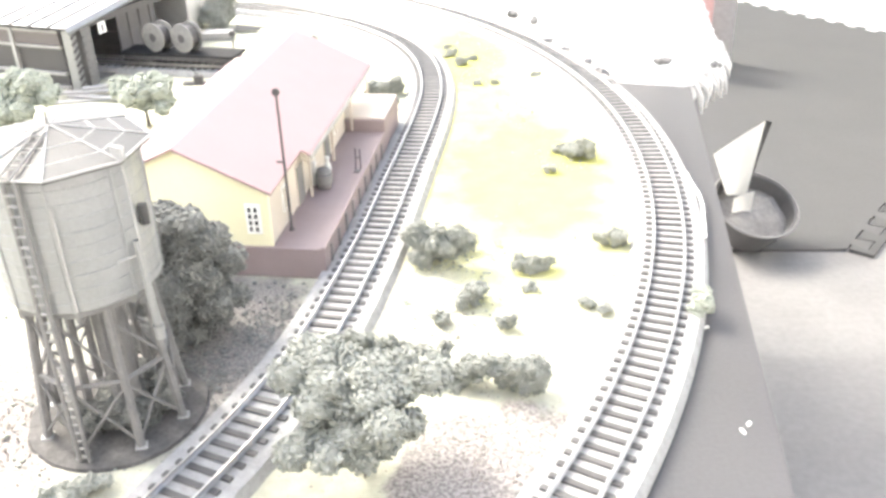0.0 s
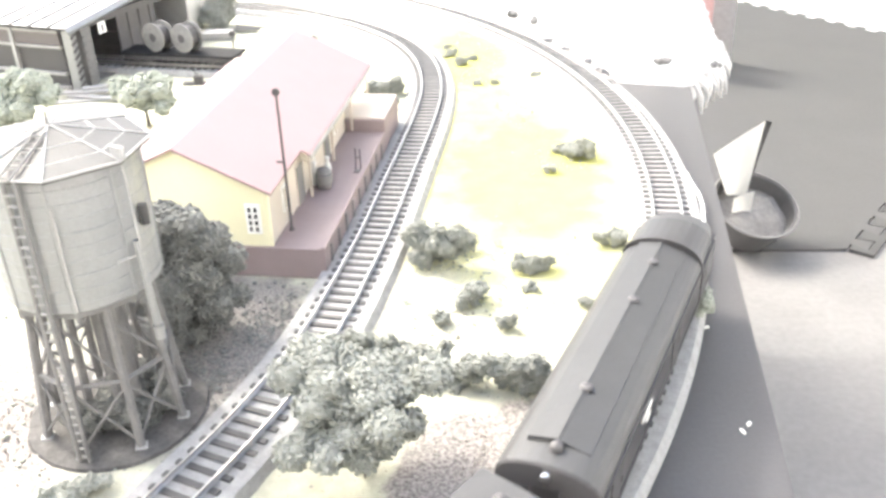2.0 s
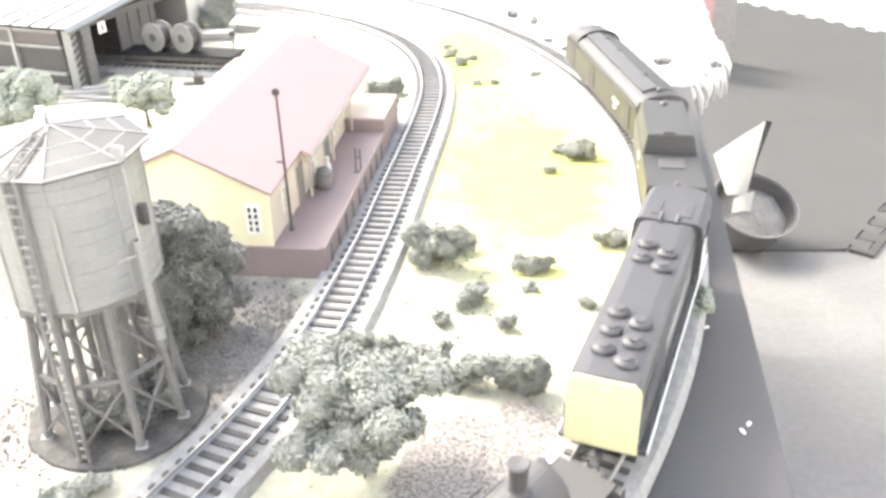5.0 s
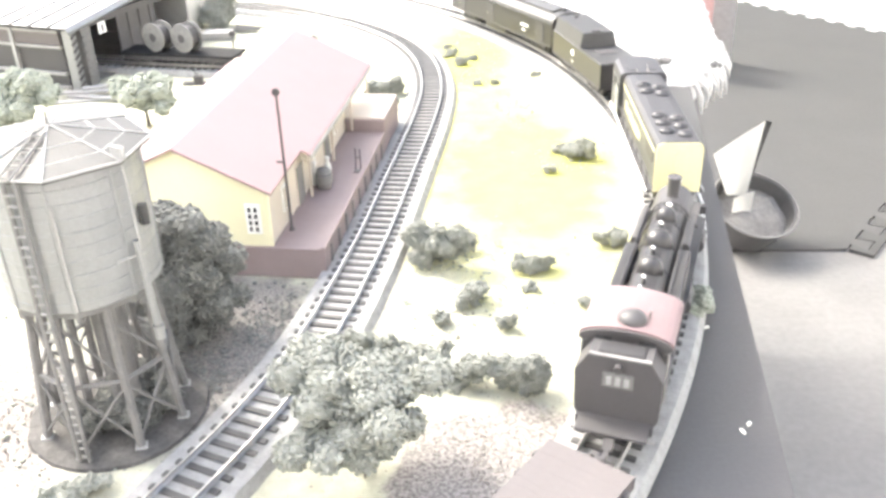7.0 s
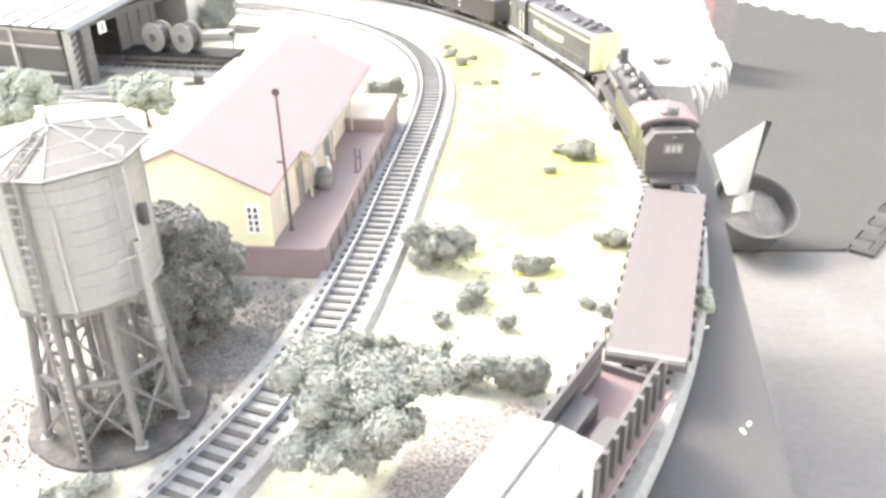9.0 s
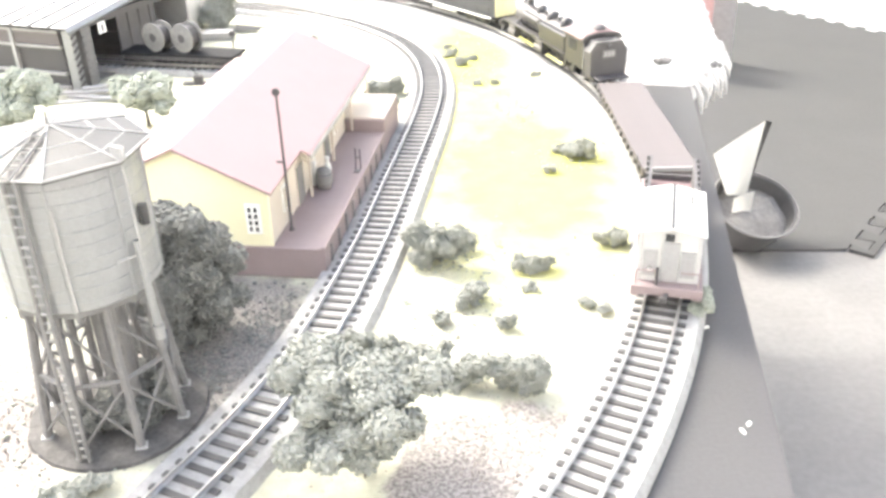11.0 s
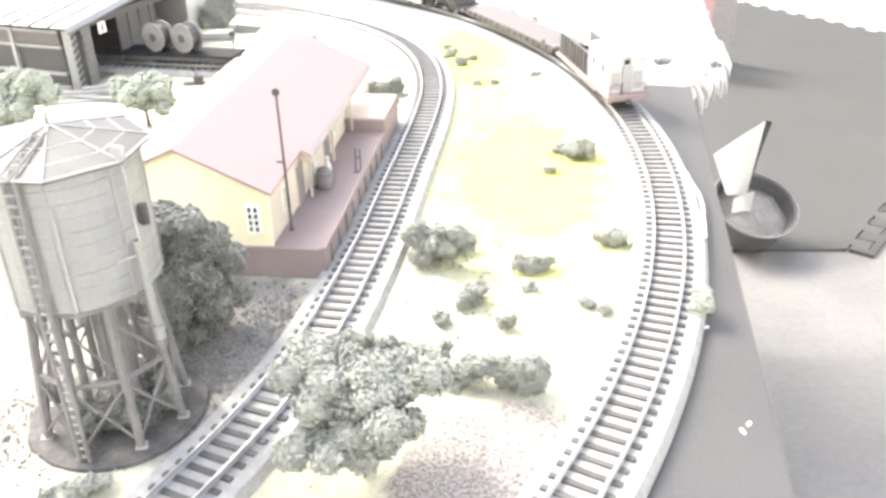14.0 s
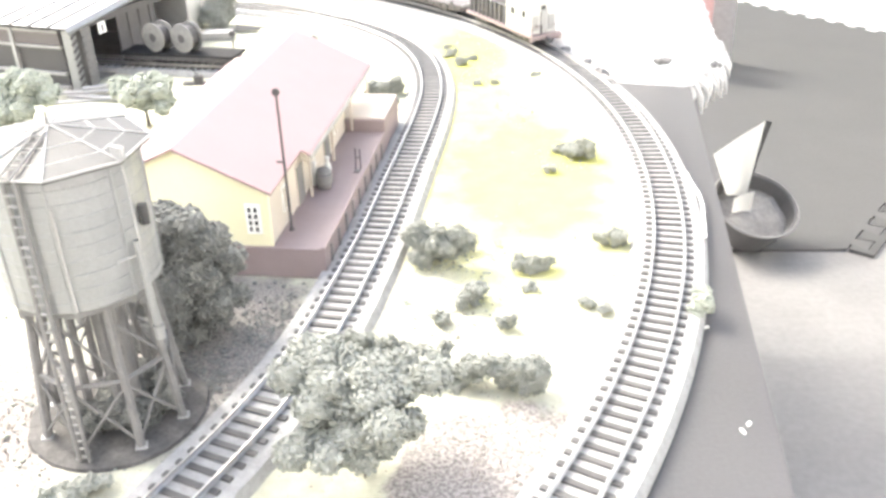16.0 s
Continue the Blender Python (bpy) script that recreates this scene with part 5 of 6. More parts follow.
# -- diesel: narrow long body on a walkway, wide rounded cab, grey roof with fans, yellow rear end
def diesel():
    c, H = vehicle("diesel_locomotive", 47.3, 62.3, "dark blue diesel locomotive with grey roof and yellow end")
    W, WC = 0.0138, 0.0166
    x_c, x_n = H - 0.046, H - 0.018
    part("body", box(B(), (-H + x_c) / 2, 0, 0.0245, x_c + H, 2 * W, 0.0270, bevel=0.0005), M_BLUE, c, "dark blue-grey body")
    part("roof", extrude(B(), [(-W, 0.0378), (W, 0.0378), (W * 0.97, 0.0402), (W * 0.84, 0.0422), (W * 0.5, 0.0430), (-W * 0.5, 0.0430), (-W * 0.84, 0.0422), (-W * 0.97, 0.0402)], "x", -H, x_c), M_DIESELTOP, c, "grey rounded roof")
    plan = [(x_c + 0.0002, -WC), (x_n, -WC)]
    for i in range(1, 12):
        t = -math.pi / 2 + math.pi * i / 12
        plan.append((x_n + 0.016 * math.cos(t) ** 0.5, WC * math.copysign(abs(math.sin(t)) ** 0.7, math.sin(t))))
    plan += [(x_n, WC), (x_c + 0.0002, WC)]
    cab = part("cab", extrude(B(), plan, "z", 0.0110, 0.0372), M_BLUE, c, "dark blue-grey wide cab")
    bm = B()
    old = None
    for f, z in ((1.0, 0.0373), (0.985, 0.0402), (0.94, 0.0424), (0.80, 0.0436)):
        ring = [bm.verts.new((x_c + 0.0002 + (x - x_c) * (0.8 + 0.2 * f), y * f, z)) for x, y in plan]
        if old:
            for i in range(len(plan)):
                bm.faces.new((old[i], old[(i + 1) % len(plan)], ring[(i + 1) % len(plan)], ring[i]))
        else:
            bm.faces.new(ring[::-1])
        old = ring
    bm.faces.new(old)
    bmesh.ops.recalc_face_normals(bm, faces=bm.faces)
    part("cab_roof", bm, M_DIESELTOP, cab, "grey rounded cab roof")
    part("rear_end", extrude(B(), [(-W, 0.0115), (W, 0.0115), (W, 0.0376), (W * 0.97, 0.0402), (W * 0.80, 0.0424), (-W * 0.80, 0.0424), (-W * 0.97, 0.0402), (-W, 0.0376)], "x", -H - 0.0012, -H - 0.0002), M_YELLOW, c, "flat yellow rear end")
    part("rear_door", box(B(), -H - 0.0014, -0.0005, 0.024, 0.0008, 0.008, 0.024, bevel=0.0002), M_YELLOW, c)
    part("marker_lamp", box(B(), -H - 0.0018, -0.0010, 0.0375, 0.0010, 0.0040, 0.0036), M_YELLOW, c)
    part("walkway", box(B(), -0.004, 0, 0.0105, 2 * H - 0.012, 0.0336, 0.0016), M_BLACKM, c, "dark walkway deck")
    for s in (-1, 1):
        if s > 0:
            part("top_stripe", box(B(), (-H + x_c) / 2, s * (W + 0.0002), 0.0358, x_c + H - 0.004, 0.0006, 0.0010), M_YELLOW, c, "thin pale yellow stripe")
        part("sill_stripe", box(B(), -0.004, s * 0.0171, 0.0104, 2 * H - 0.014, 0.0008, 0.0016), M_WHITE, c, "white sill stripe")
        # large side lettering as plain blocks: yellow left, painted grey for shade right
        rnd = random.Random(9)
        x = -0.036
        for i in range(7):
            w = rnd.uniform(0.0055, 0.0085)
            part("lettering_block", box(B(), x + w / 2, s * (W + 0.0003), 0.0255 + rnd.uniform(-0.0008, 0.0008), w, 0.0006, rnd.uniform(0.0045, 0.0075), bevel=0.0002), M_YELLOW if s > 0 else M_GREYP, c)
            x += w + (0.0012 if i != 4 else 0.004)
        part("cab_window", box(B(), x_n - 0.007, s * (WC + 0.0002), 0.0315, 0.009, 0.0006, 0.0065), M_GLASS, cab)
        part("cab_door", box(B(), x_c + 0.005, s * (WC + 0.0002), 0.024, 0.006, 0.0007, 0.022), M_BLACKM, cab)
        for xx in (x_c + 0.0010, x_c + 0.0090):
            part("handrail", cone(B(), (xx, s * (WC + 0.0010), 0.014), (xx, s * (WC + 0.0010), 0.033), 0.0004, n=6), M_WHITE, cab)
        for i in range(7):
            xx = -H + 0.008 + i * (x_c + H - 0.014) / 6
            part("rail_post", cone(B(), (xx, s * 0.0162, 0.0112), (xx, s * 0.0162, 0.0205), 0.00035, n=6), M_BLACKM, c)
        part("side_rail", cone(B(), (-H + 0.008, s * 0.0162, 0.0205), (x_c - 0.006, s * 0.0162, 0.0205), 0.00035, n=6), M_BLACKM, c)
        part("vent_grille", box(B(), -H + 0.018, s * (W + 0.0002), 0.0305, 0.022, 0.0006, 0.007), M_BLACKM, c)
        part("fuel_tank", extrude(B(), [(s * 0.003, 0.003), (s * 0.013, 0.003), (s * 0.0155, 0.006), (s * 0.0155, 0.0096), (s * 0.003, 0.0096)], "x", -0.026, 0.022), M_BLACKM, c)
        part("tank_stripe", box(B(), -0.002, s * 0.0158, 0.0065, 0.044, 0.0006, 0.0014), M_WHITE, c)
        part("roof_panel", box(B(), x_c + 0.014, s * 0.0075, 0.0437, 0.016, 0.0046, 0.0008, bevel=0.0003), M_DIESELTOP, cab)
        part("horn", cone(B(), (x_c - 0.002, s * 0.004, 0.0440), (x_c + 0.006, s * 0.004, 0.0445), 0.0006, 0.0012, 8), M_BLACKM, c)
        part("windscreen", box(B(), x_n + 0.0128, s * 0.0062, 0.0325, 0.0030, 0.0065, 0.0050), M_GLASS, cab)
    for x in (-H + 0.014, -H + 0.0275, -H + 0.041, 0.000, 0.0135):
        for s in (-0.0048, 0.0048):
            f = part("roof_fan", lathe(B(), [(0.0046, 0), (0.0046, 0.0014), (0.0036, 0.0024), (0.0, 0.0028)], 20, T(x + s * 0.6, s, 0.0426)), M_DIESELTOP, c, "round roof fan", smooth=True)
            part("fan_grille", cone(B(), (x + s * 0.6, s, 0.0448), (x + s * 0.6, s, 0.0458), 0.0022, n=16), M_BLACKM, f)
    part("underframe", box(B(), 0, 0, 0.0085, 2 * H - 0.006, 0.024, 0.0024), M_BLACKM, c)
    for x in (-H + 0.036, H - 0.040):
        bogie(c, x, 0.030, r=0.0050)
    coupler(c, -H)
    coupler(c, H - 0.002)


# -- articulated tank locomotive: boiler, domes, side tanks, red cab roof, rear bunker
def tank_loco():
    c, H = vehicle("tank_locomotive", 27.1, 46.7, "black articulated tank steam locomotive with faded red cab roof")
    ax = 0.0245
    part("boiler", cone(B(), (-0.050, 0, ax), (0.074, 0, ax), 0.0100, n=28), M_BLACK, c, "glossy black boiler")
    for x in (-0.034, -0.012, 0.012, 0.034, 0.052):
        part("boiler_band", cone(B(), (x - 0.0006, 0, ax), (x + 0.0006, 0, ax), 0.0103, n=28), M_BLACKM, c)
    part("smokebox", cone(B(), (0.056, 0, ax), (0.080, 0, ax), 0.0105, n=28), M_BLACKM, c)
    part("smokebox_door", cone(B(), (0.080, 0, ax), (0.083, 0, ax), 0.0090, 0.0060, 24), M_BLACKM, c)
    part("chimney", lathe(B(), [(0.0036, 0.0), (0.0030, 0.002), (0.0033, 0.0105), (0.0040, 0.0115), (0.0034, 0.0120), (0.0, 0.0115)], 18, T(0.065, 0, ax + 0.0095)), M_BLACKM, c, "black chimney")
    part("headlight", cone(B(), (0.079, 0, ax + 0.0115), (0.084, 0, ax + 0.0115), 0.0026, n=14), M_CHROME, c)
    for x, r in ((0.038, 0.0050), (0.012, 0.0062), (-0.016, 0.0056)):
        part("dome", lathe(B(), [(r * 1.12, 0.0), (r, 0.0022), (r * 0.98, 0.0045), (r * 0.72, 0.0066), (r * 0.3, 0.0076), (0, 0.0078)], 20, T(x, 0, ax + 0.0080)), M_BLACK, c, "glossy black dome", smooth=True)
    for x in (0.025, -0.002, -0.030, -0.040):
        part("fitting", lathe(B(), [(0.0012, 0), (0.0010, 0.003), (0.0014, 0.0036), (0, 0.0050)], 10, T(x, 0.001, ax + 0.0096)), M_CHROME, c, "small bright fitting", smooth=True)
    part("bell", lathe(B(), [(0.0018, 0), (0.0012, 0.0020), (0, 0.0028)], 12, T(0.051, 0, ax + 0.0100)), M_CHROME, c, smooth=True)
    for s in (-1, 1):
        part("side_tank", box(B(), -0.016, s * 0.0126, 0.0245, 0.056, 0.0062, 0.0150, bevel=0.0012), M_BLACK, c, "black side tank")
        part("air_tank", cone(B(), (0.018, s * 0.0120, 0.0295), (0.054, s * 0.0120, 0.0295), 0.0022, n=12), M_BLACKM, c)
        part("running_board", box(B(), 0.018, s * 0.0145, 0.0165, 0.126, 0.0055, 0.0010), M_BLACKM, c)
        part("running_edge", box(B(), 0.018, s * 0.0173, 0.0166, 0.126, 0.0004, 0.0014), M_BLACK, c)
        part("handrail", cone(B(), (-0.04, s * 0.0108, 0.0335), (0.060, s * 0.0108, 0.0325), 0.0004, n=6), M_BLACK, c)
        for x in (0.070, 0.006):
            part("cylinder", cone(B(), (x - 0.008, s * 0.0150, 0.0085), (x + 0.008, s * 0.0150, 0.0085), 0.0042, n=16), M_BLACKM, c)
            part("valve_chest", box(B(), x, s * 0.0150, 0.0136, 0.014, 0.0060, 0.0040, bevel=0.0006), M_BLACKM, c)
            part("main_rod", box(B(), x - 0.028, s * 0.0150, 0.0070, 0.040, 0.0008, 0.0018), M_CHROME, c)
            part("side_rod", box(B(), x - 0.028, s * 0.0142, 0.0052, 0.032, 0.0008, 0.0018), M_CHROME, c)
        part("steam_pipe", cone(B(), (0.066, s * 0.0095, ax - 0.002), (0.068, s * 0.0145, 0.0150), 0.0016, n=8), M_BLACKM, c)
        part("cab_side", box(B(), -0.066, s * 0.0166, 0.0255, 0.034, 0.0012, 0.0240), M_BLACK, c, "black cab side")
        part("cab_window", box(B(), -0.064, s * 0.0170, 0.0305, 0.014, 0.0010, 0.0085), M_GLASS, c)
        part("cab_step", box(B(), -0.080, s * 0.0160, 0.0060, 0.007, 0.003, 0.0010), M_GREYP, c)
        part("grab_rail", cone(B(), (-0.0840, s * 0.0172, 0.012), (-0.0835, s * 0.0170, 0.036), 0.0004, n=6), M_GREYP, c)
    part("cab_front", box(B(), -0.0495, 0, 0.0255, 0.0012, 0.0330, 0.0240), M_BLACK, c)

    def arch(w, z, rise, n=14):
        return [(w * math.cos(math.pi * i / n), z + rise * math.sin(math.pi * i / n)) for i in range(n + 1)]
    outer = arch(0.0186, 0.0386, 0.0052)
    part("cab_roof", extrude(B(), outer + [(-0.0186, 0.0374), (0.0186, 0.0374)], "x", -0.0825, -0.0500), M_REDROOF, c, "faded red arched cab roof")
    part("roof_rim", extrude(B(), arch(0.0184, 0.0376, 0.0054) + [(-0.0184, 0.0368), (0.0184, 0.0368)], "x", -0.0838, -0.0826), M_BLACKM, c)
    part("roof_ventilator", lathe(B(), [(0.0058, 0.0), (0.0058, 0.0018), (0.0046, 0.0034), (0.0022, 0.0044), (0.0, 0.0046)], 16, T(-0.0750, -0.001, 0.0428)), M_BLACKM, c, "dark round roof ventilator", smooth=True)
    part("roof_whistle", cone(B(), (-0.0720, -0.0075, 0.0425), (-0.0720, -0.0075, 0.0470), 0.0008, 0.0006, 8), M_CHROME, c)
    part("cab_back", extrude(B(), arch(0.0160, 0.0350, 0.0068) + [(-0.0160, 0.0300), (0.0160, 0.0300)], "x", -0.0838, -0.0828), M_BLACKM, c)
    for s in (-0.0085, 0.0085):
        part("rear_window", box(B(), -0.0840, s, 0.0375, 0.0008, 0.0062, 0.0042), M_GLASS, c)
    # bunker with chamfered upper corners and a number panel of plain bars
    poly = [(-0.0140, 0.0070), (0.0140, 0.0070), (0.0164, 0.0125), (0.0170, 0.0305), (0.0120, 0.0385), (-0.0120, 0.0385), (-0.0170, 0.0305), (-0.0164, 0.0125)]
    RB = -0.0960
    part("bunker", extrude(B(), poly, "x", RB, -0.0841), M_BLACKM, c, "matt black rear bunker")
    part("bunker_rim", extrude(B(), [(-0.0118, 0.0385), (0.0118, 0.0385), (0.0118, 0.0392), (-0.0118, 0.0392)], "x", RB + 0.0002, RB + 0.0012), M_GREYP, c)
    part("bunker_cover", box(B(), -0.0895, 0, 0.0387, 0.008, 0.018, 0.0012, bevel=0.0005), M_BLACK, c)
    pl = part("number_panel", box(B(), RB - 0.0003, 0, 0.0285, 0.0006, 0.0118, 0.0062), M_TIMBER, c, "grey panel with plain pale bars")
    bm = B()
    for i in range(3):
        box(bm, RB - 0.0008, -0.0034 + i * 0.0034, 0.0285, 0.0005, 0.0020, 0.0038)
    part("number_bar", bm, M_GREYP, pl)
    part("rear_lamp", cone(B(), (RB, 0, 0.0350), (RB - 0.003, 0, 0.0350), 0.0016, n=12), M_BLACKM, c)
    part("rear_beam", box(B(), RB - 0.0015, 0, 0.0088, 0.003, 0.030, 0.0040), M_BLACKM, c)
    for s in (-0.0135, 0.0135):
        part("rear_step", box(B(), RB - 0.002, s, 0.0050, 0.004, 0.006, 0.0012), M_GREYP, c)
    part("frame", box(B(), 0.0073, 0, 0.0105, 0.2020, 0.013, 0.006), M_BLACKM, c)
    part("rear_deck", box(B(), -0.1015, 0, 0.0100, 0.011, 0.028, 0.0014, bevel=0.0003), M_BLACKM, c)
    part("drawbar", box(B(), -0.105, 0, 0.0078, 0.018, 0.004, 0.0024), M_BLACKM, c)
    part("pilot_beam", box(B(), H - 0.010, 0, 0.0100, 0.004, 0.032, 0.0050), M_BLACKM, c)
    part("pilot_deck", box(B(), H - 0.020, 0, 0.0130, 0.022, 0.026, 0.0012), M_BLACKM, c)
    part("cowcatcher", extrude(B(), [(-0.013, 0.0015), (0.013, 0.0015), (0.010, 0.0080), (-0.010, 0.0080)], "x", H - 0.009, H - 0.004), M_BLACKM, c)
    for g in (0.034, -0.030):
        for k in range(3):
            bm = cone(B(), (g + (k - 1) * 0.0165, -0.0125, 0.0072), (g + (k - 1) * 0.0165, 0.0125, 0.0072), 0.0010, n=8)
            for s in (-1, 1):
                cone(bm, (g + (k - 1) * 0.0165, s * 0.0070, 0.0072), (g + (k - 1) * 0.0165, s * 0.0096, 0.0072), 0.0072, n=22)
            part("driving_wheelset", bm, M_BLACK, c)
    for x in (0.088, -0.072, -0.088):
        bm = cone(B(), (x, -0.0100, 0.0042), (x, 0.0100, 0.0042), 0.0010, n=8)
        for s in (-1, 1):
            cone(bm, (x, s * 0.0070, 0.0042), (x, s * 0.0094, 0.0042), 0.0042, n=18)
        part("carrying_wheelset", bm, M_BLACK, c)
    coupler(c, -H + 0.002)
    coupler(c, H - 0.006)


# -- flat car: plank deck, stake pockets, pale end lip
def flat_car():
    c, H = vehicle("flat_car", 11.7, 26.5, "red-brown flat car with dark stake pockets along its sides")
    W = 0.0176
    n = 44
    rnd = random.Random(21)
    w = (2 * H - 0.002) / n
    plank = mesh_of(box(B(), 0, 0, 0, w - 0.00003, 2 * W, 0.0012), "deck_plank", M_BROWN)
    for i in range(n):
        ob = new("deck_plank", plank)
        ob.parent, ob.location = c, (-H + 0.001 + (i + 0.5) * w, 0, 0.0120 + rnd.uniform(-0.00001, 0.00001))
    part("deck_base", box(B(), 0, 0, 0.0106, 2 * H - 0.002, 2 * W - 0.001, 0.0014), M_BROWN, c)
    for s in (-1, 1):
        part("side_sill", box(B(), 0, s * (W - 0.0008), 0.0088, 2 * H - 0.004, 0.0016, 0.0046), M_BROWN, c, "red-brown side sill")
        for i in range(14):
            x = -H + 0.009 + i * (2 * H - 0.018) / 13
            part("stake_pocket", box(B(), x, s * (W + 0.0006), 0.0096, 0.0036, 0.0022, 0.0036, bevel=0.0004), M_BLACKM, c)
    for x in (-H + 0.0006, H - 0.0006):
        part("end_sill", box(B(), x, 0, 0.0092, 0.0014, 2 * W, 0.0054), M_BROWN, c)
    part("end_lip", box(B(), -H - 0.0006, 0, 0.0120, 0.0016, 2 * W - 0.002, 0.0030, bevel=0.0004), M_GREYP, c, "pale end lip")
    part("brake_wheel", cone(B(), (-H + 0.012, 0.0188, 0.0148), (-H + 0.012, 0.0196, 0.0148), 0.0022, n=12), M_BLACKM, c)
    part("brake_shaft", cone(B(), (-H + 0.012, 0.0190, 0.009), (-H + 0.012, 0.0190, 0.0150), 0.0004, n=6), M_BLACKM, c)
    part("centre_beam", box(B(), 0, 0, 0.0075, 2 * H - 0.020, 0.010, 0.005), M_BLACKM, c)
    for s in (-0.009, 0.009):
        part("truss_rod", cone(B(), (-0.05, s, 0.0055), (0.05, s, 0.0055), 0.0006, n=6), M_BLACKM, c)
    for x in (-H + 0.030, H - 0.030):
        bogie(c, x, 0.020)
    coupler(c, -H)
    coupler(c, H)


# -- work caboose: open slatted bay ahead, white cabin behind, red-brown frame
def caboose():
    c, H = vehicle("work_caboose", -0.8, 10.4, "work caboose with white cabin, slatted bay and red-brown frame")
    W, WC = 0.0168, 0.0150
    x_c0, x_c1 = -H + 0.0065, -0.0145
    part("frame", box(B(), 0, 0, 0.0098, 2 * H - 0.002, 2 * W + 0.001, 0.0026, bevel=0.0003), M_PLAT, c, "red-brown frame")
    part("bay_floor", box(B(), (x_c1 + H) / 2, 0, 0.0114, H - x_c1 - 0.003, 2 * W - 0.004, 0.0010), M_REDROOF, c, "faded red bay floor")
    for s in (-1, 1):
        for i in range(9):
            x = x_c1 + 0.004 + i * (H - x_c1 - 0.012) / 8
            part("bay_stake", box(B(), x, s * (W - 0.0024), 0.0200, 0.0028, 0.0018, 0.0190), M_BAY, c)
        for z in (0.0135, 0.0205, 0.0268):
            part("bay_plank", box(B(), (x_c1 + H - 0.005) / 2, s * (W - 0.0042), z, H - x_c1 - 0.008, 0.0016, 0.0054), M_BAY, c, "dark side plank")
        part("side_step", box(B(), -H + 0.003, s * 0.0150, 0.0060, 0.0050, 0.0040, 0.0016), M_PLAT, c)
        part("cabin_side", box(B(), (x_c0 + x_c1) / 2, s * (WC - 0.0008), 0.0248, x_c1 - x_c0, 0.0016, 0.0274), M_CABW, c, "white cabin side")
        for x in (x_c0 + 0.011, x_c0 + 0.032):
            w = part("window", box(B(), x, s * (WC + 0.0001), 0.0290, 0.0072, 0.0008, 0.0085), M_CABW, c)
            part("pane", box(B(), x, s * (WC + 0.0004), 0.0290, 0.0050, 0.0008, 0.0062), M_GLASS, w)
    part("bay_end", box(B(), H - 0.0020, 0, 0.0138, 0.0016, 2 * W - 0.006, 0.0036), M_BAY, c)
    part("load_crate", box(B(), x_c1 + 0.026, 0.0068, 0.0165, 0.044, 0.0090, 0.0092, bevel=0.0006), M_BAY, c, "dark crate in the bay")
    part("load_crate", box(B(), x_c1 + 0.024, -0.0068, 0.0158, 0.036, 0.0090, 0.0078, bevel=0.0006), M_BAY, c, "dark crate in the bay")
    for x in (x_c0 + 0.0008, x_c1 - 0.0008):
        part("cabin_end", extrude(B(), [(-WC + 0.0018, 0.0112), (WC - 0.0018, 0.0112), (WC - 0.0018, 0.0384), (0, 0.0412), (-WC + 0.0018, 0.0384)], "x", x - 0.0008, x + 0.0008), M_CABW, c, "white cabin end")
    xe = x_c0 - 0.0004
    part("end_door", box(B(), xe, -0.0005, 0.0225, 0.0010, 0.0082, 0.0210, bevel=0.0002), M_GREYP, c, "pale end door")
    for y in (-0.0090, 0.0090):
        part("end_panel", box(B(), xe, y, 0.0215, 0.0008, 0.0070, 0.0140), M_GREYP, c)
    part("end_vent", box(B(), xe - 0.0002, 0.0005, 0.0358, 0.0012, 0.0042, 0.0034), M_GLASS, c, "small dark end opening")
    part("tail_lamp", cone(B(), (xe - 0.0004, 0.0088, 0.0190), (xe - 0.0028, 0.0088, 0.0190), 0.0013, n=10), M_CHROME, c)
    part("brake_stand", cone(B(), (-H + 0.002, 0.0052, 0.0110), (-H + 0.002, 0.0052, 0.0210), 0.0008, n=6), M_BLACKM, c)
    for s in (-1, 1):
        prof = [(0.0, 0.0424), (s * (WC + 0.0014), 0.0392), (s * (WC + 0.0014), 0.0382), (0.0, 0.0412)]
        part("roof_slope", extrude(B(), prof, "x", x_c0 - 0.0035, x_c1 + 0.0030), M_CABW, c, "white roof slope")
        part("end_rail", cone(B(), (-H + 0.0015, s * 0.0150, 0.0110), (-H + 0.0015, s * 0.0150, 0.0195), 0.0005, n=6), M_PLAT, c)
        part("end_rail", cone(B(), (-H + 0.0015, s * 0.0150, 0.0195), (-H + 0.0015, s * 0.0060, 0.0195), 0.0005, n=6), M_PLAT, c)
    part("ridge_strip", box(B(), (x_c0 + x_c1) / 2, 0, 0.0425, x_c1 - x_c0 + 0.006, 0.0014, 0.0008), M_TROOF, c)
    part("stove_pipe", cone(B(), (x_c0 + 0.030, -0.009, 0.040), (x_c0 + 0.030, -0.009, 0.0450), 0.0010, n=10), M_GREYP, c)
    part("end_beam", box(B(), -H + 0.0004, 0, 0.0092, 0.0022, 2 * W + 0.001, 0.0050, bevel=0.0004), M_PLAT, c, "red-brown end beam")
    part("centre_beam", box(B(), 0, 0, 0.0072, 2 * H - 0.016, 0.010, 0.0044), M_BLACKM, c)
    for x in (-H + 0.028, H - 0.026):
        bogie(c, x, 0.019)
    coupler(c, -H)
    coupler(c, H)


railcar()
tender()
diesel()
tank_loco()
flat_car()
caboose()


# ---- the train's run ----
RUN = [(0, -131.4), (1, -120.6), (2, -109.8), (2.5, -104.4), (3.5, -93.6), (4.2, -86.1), (5.3, -74.8), (6.4, -63.8), (7, -57.7), (8, -47.3), (9, -37.0), (10, -27.9), (11.5, -15.1), (12.5, -6.7), (14, 5.5), (16, 21.6)]


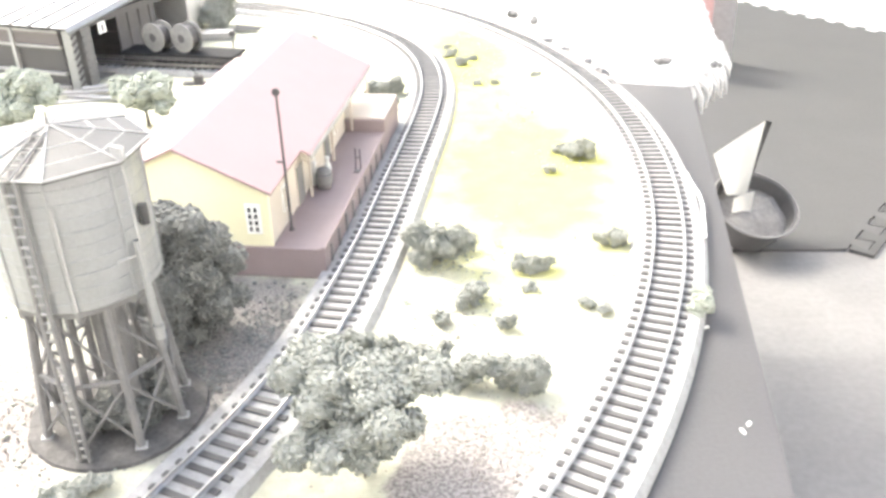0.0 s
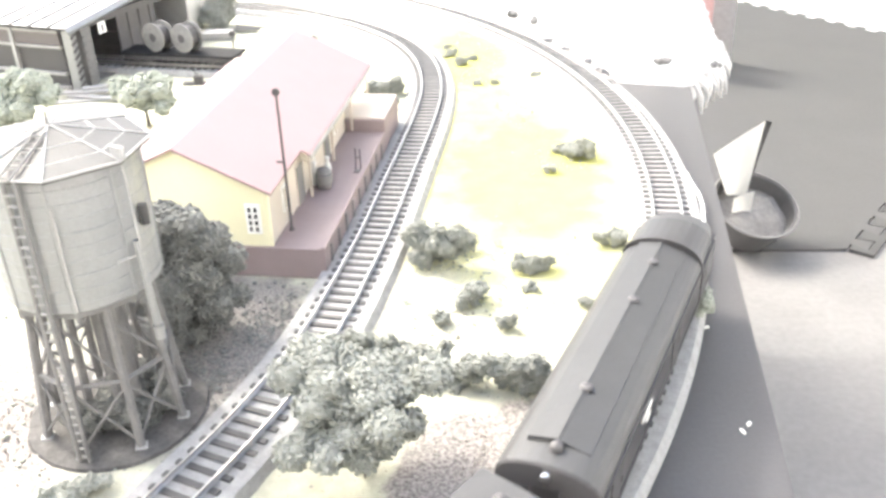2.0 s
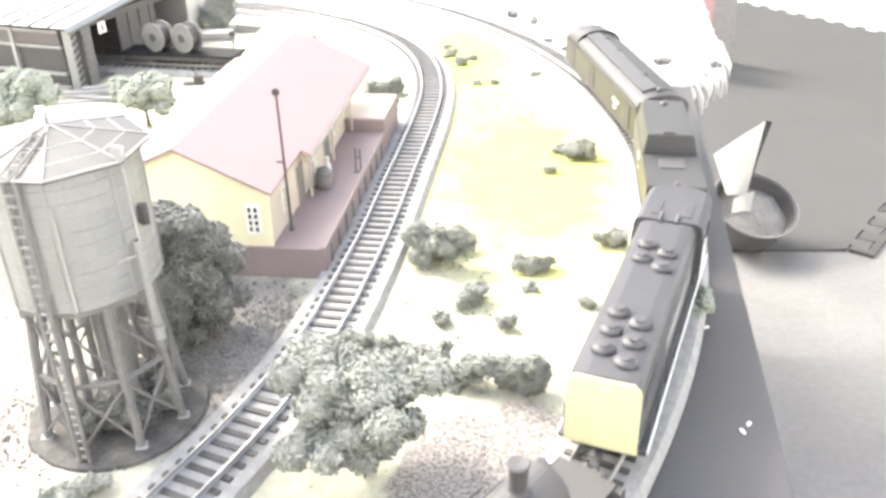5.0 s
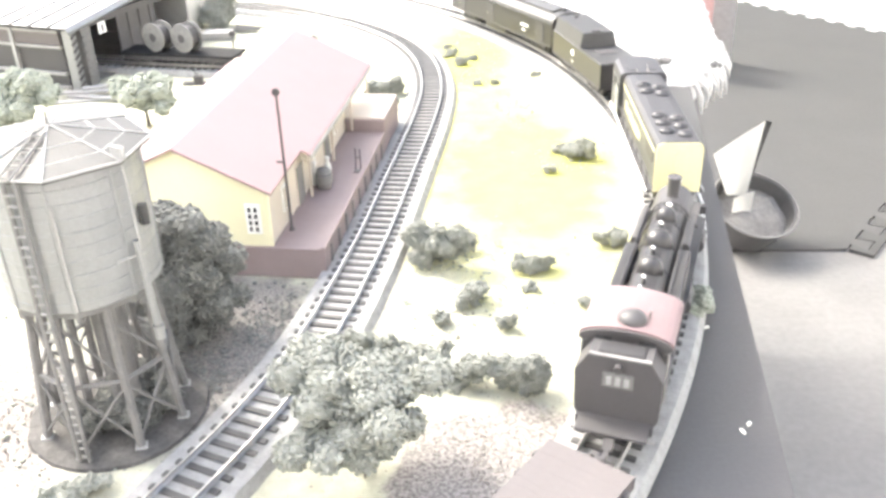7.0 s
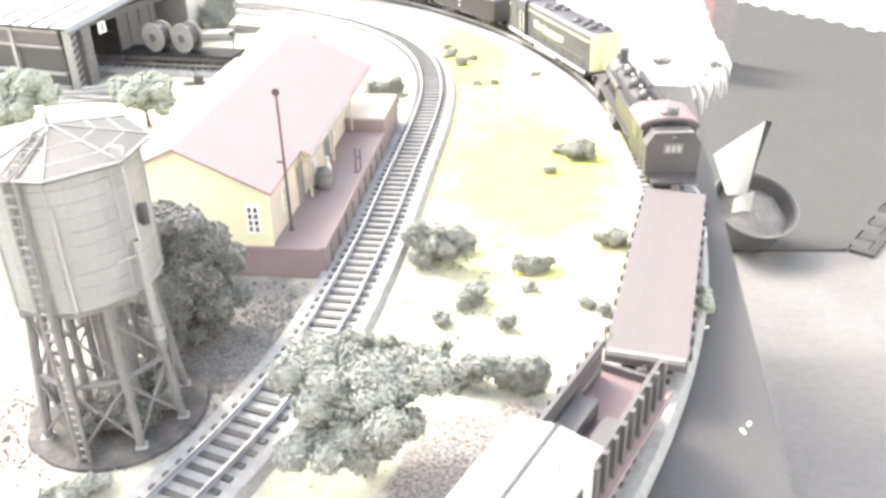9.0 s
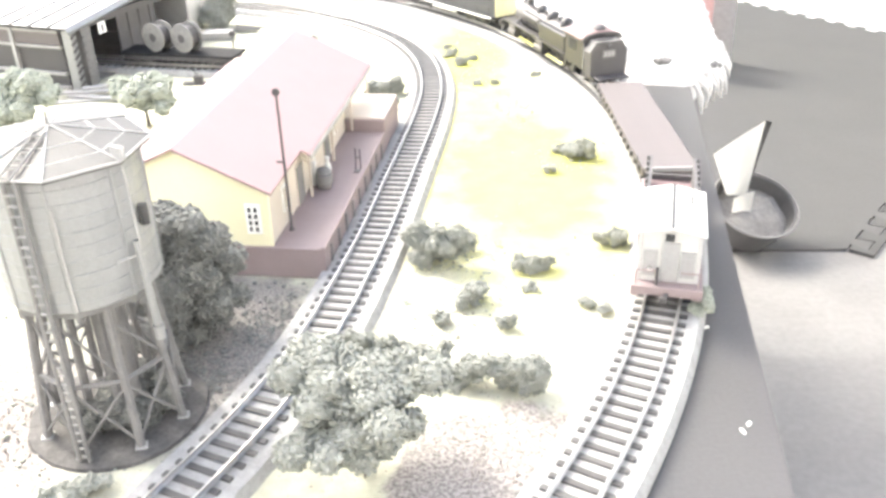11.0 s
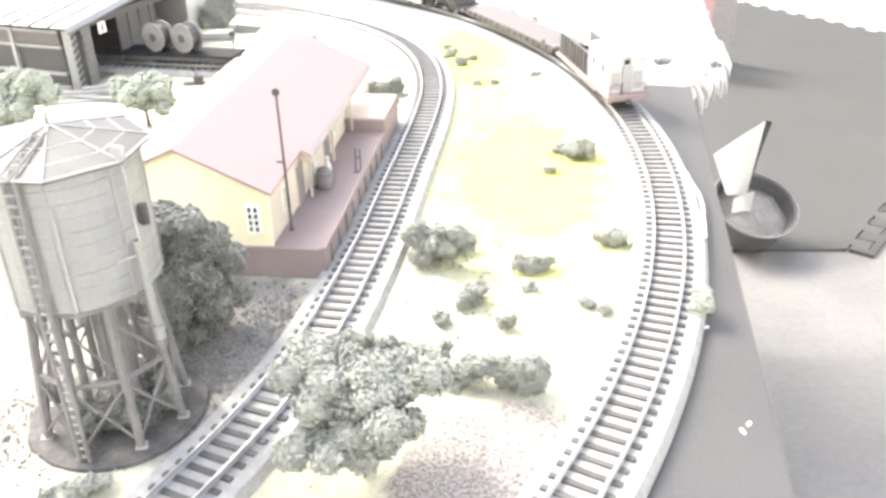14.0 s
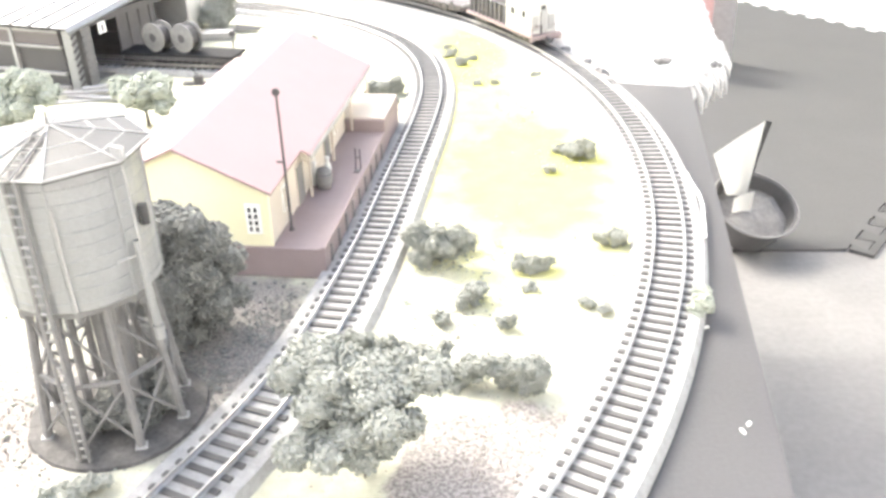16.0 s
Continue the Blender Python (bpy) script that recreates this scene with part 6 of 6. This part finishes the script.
def rear_angle(t):
    """Degrees round the loop of the train's last bumper at t seconds, smooth between the knots."""
    k = max(i for i in range(len(RUN) - 1) if RUN[i][0] <= t)
    (t0, a0), (t1, a1) = RUN[k], RUN[k + 1]

    def slope(i):
        j, l = max(i - 1, 0), min(i + 1, len(RUN) - 1)
        return (RUN[l][1] - RUN[j][1]) / (RUN[l][0] - RUN[j][0])
    h, u = t1 - t0, (t - t0) / (t1 - t0)
    return (2 * u ** 3 - 3 * u * u + 1) * a0 + (u ** 3 - 2 * u * u + u) * h * slope(k) + (3 * u * u - 2 * u ** 3) * a1 + (u ** 3 - u * u) * h * slope(k + 1)


def motions():
    for car, mid, pivot in TRAIN:
        rows = []
        for i in range(65):
            t = i * 0.25
            a = rear_angle(t) + mid
            x, y = on_loop(a, math.sqrt(R * R - pivot * pivot))
            rows.append((t, pose(x, y, RAIL, 0, 0, a + 90)))
        walk(car, rows)


motions()
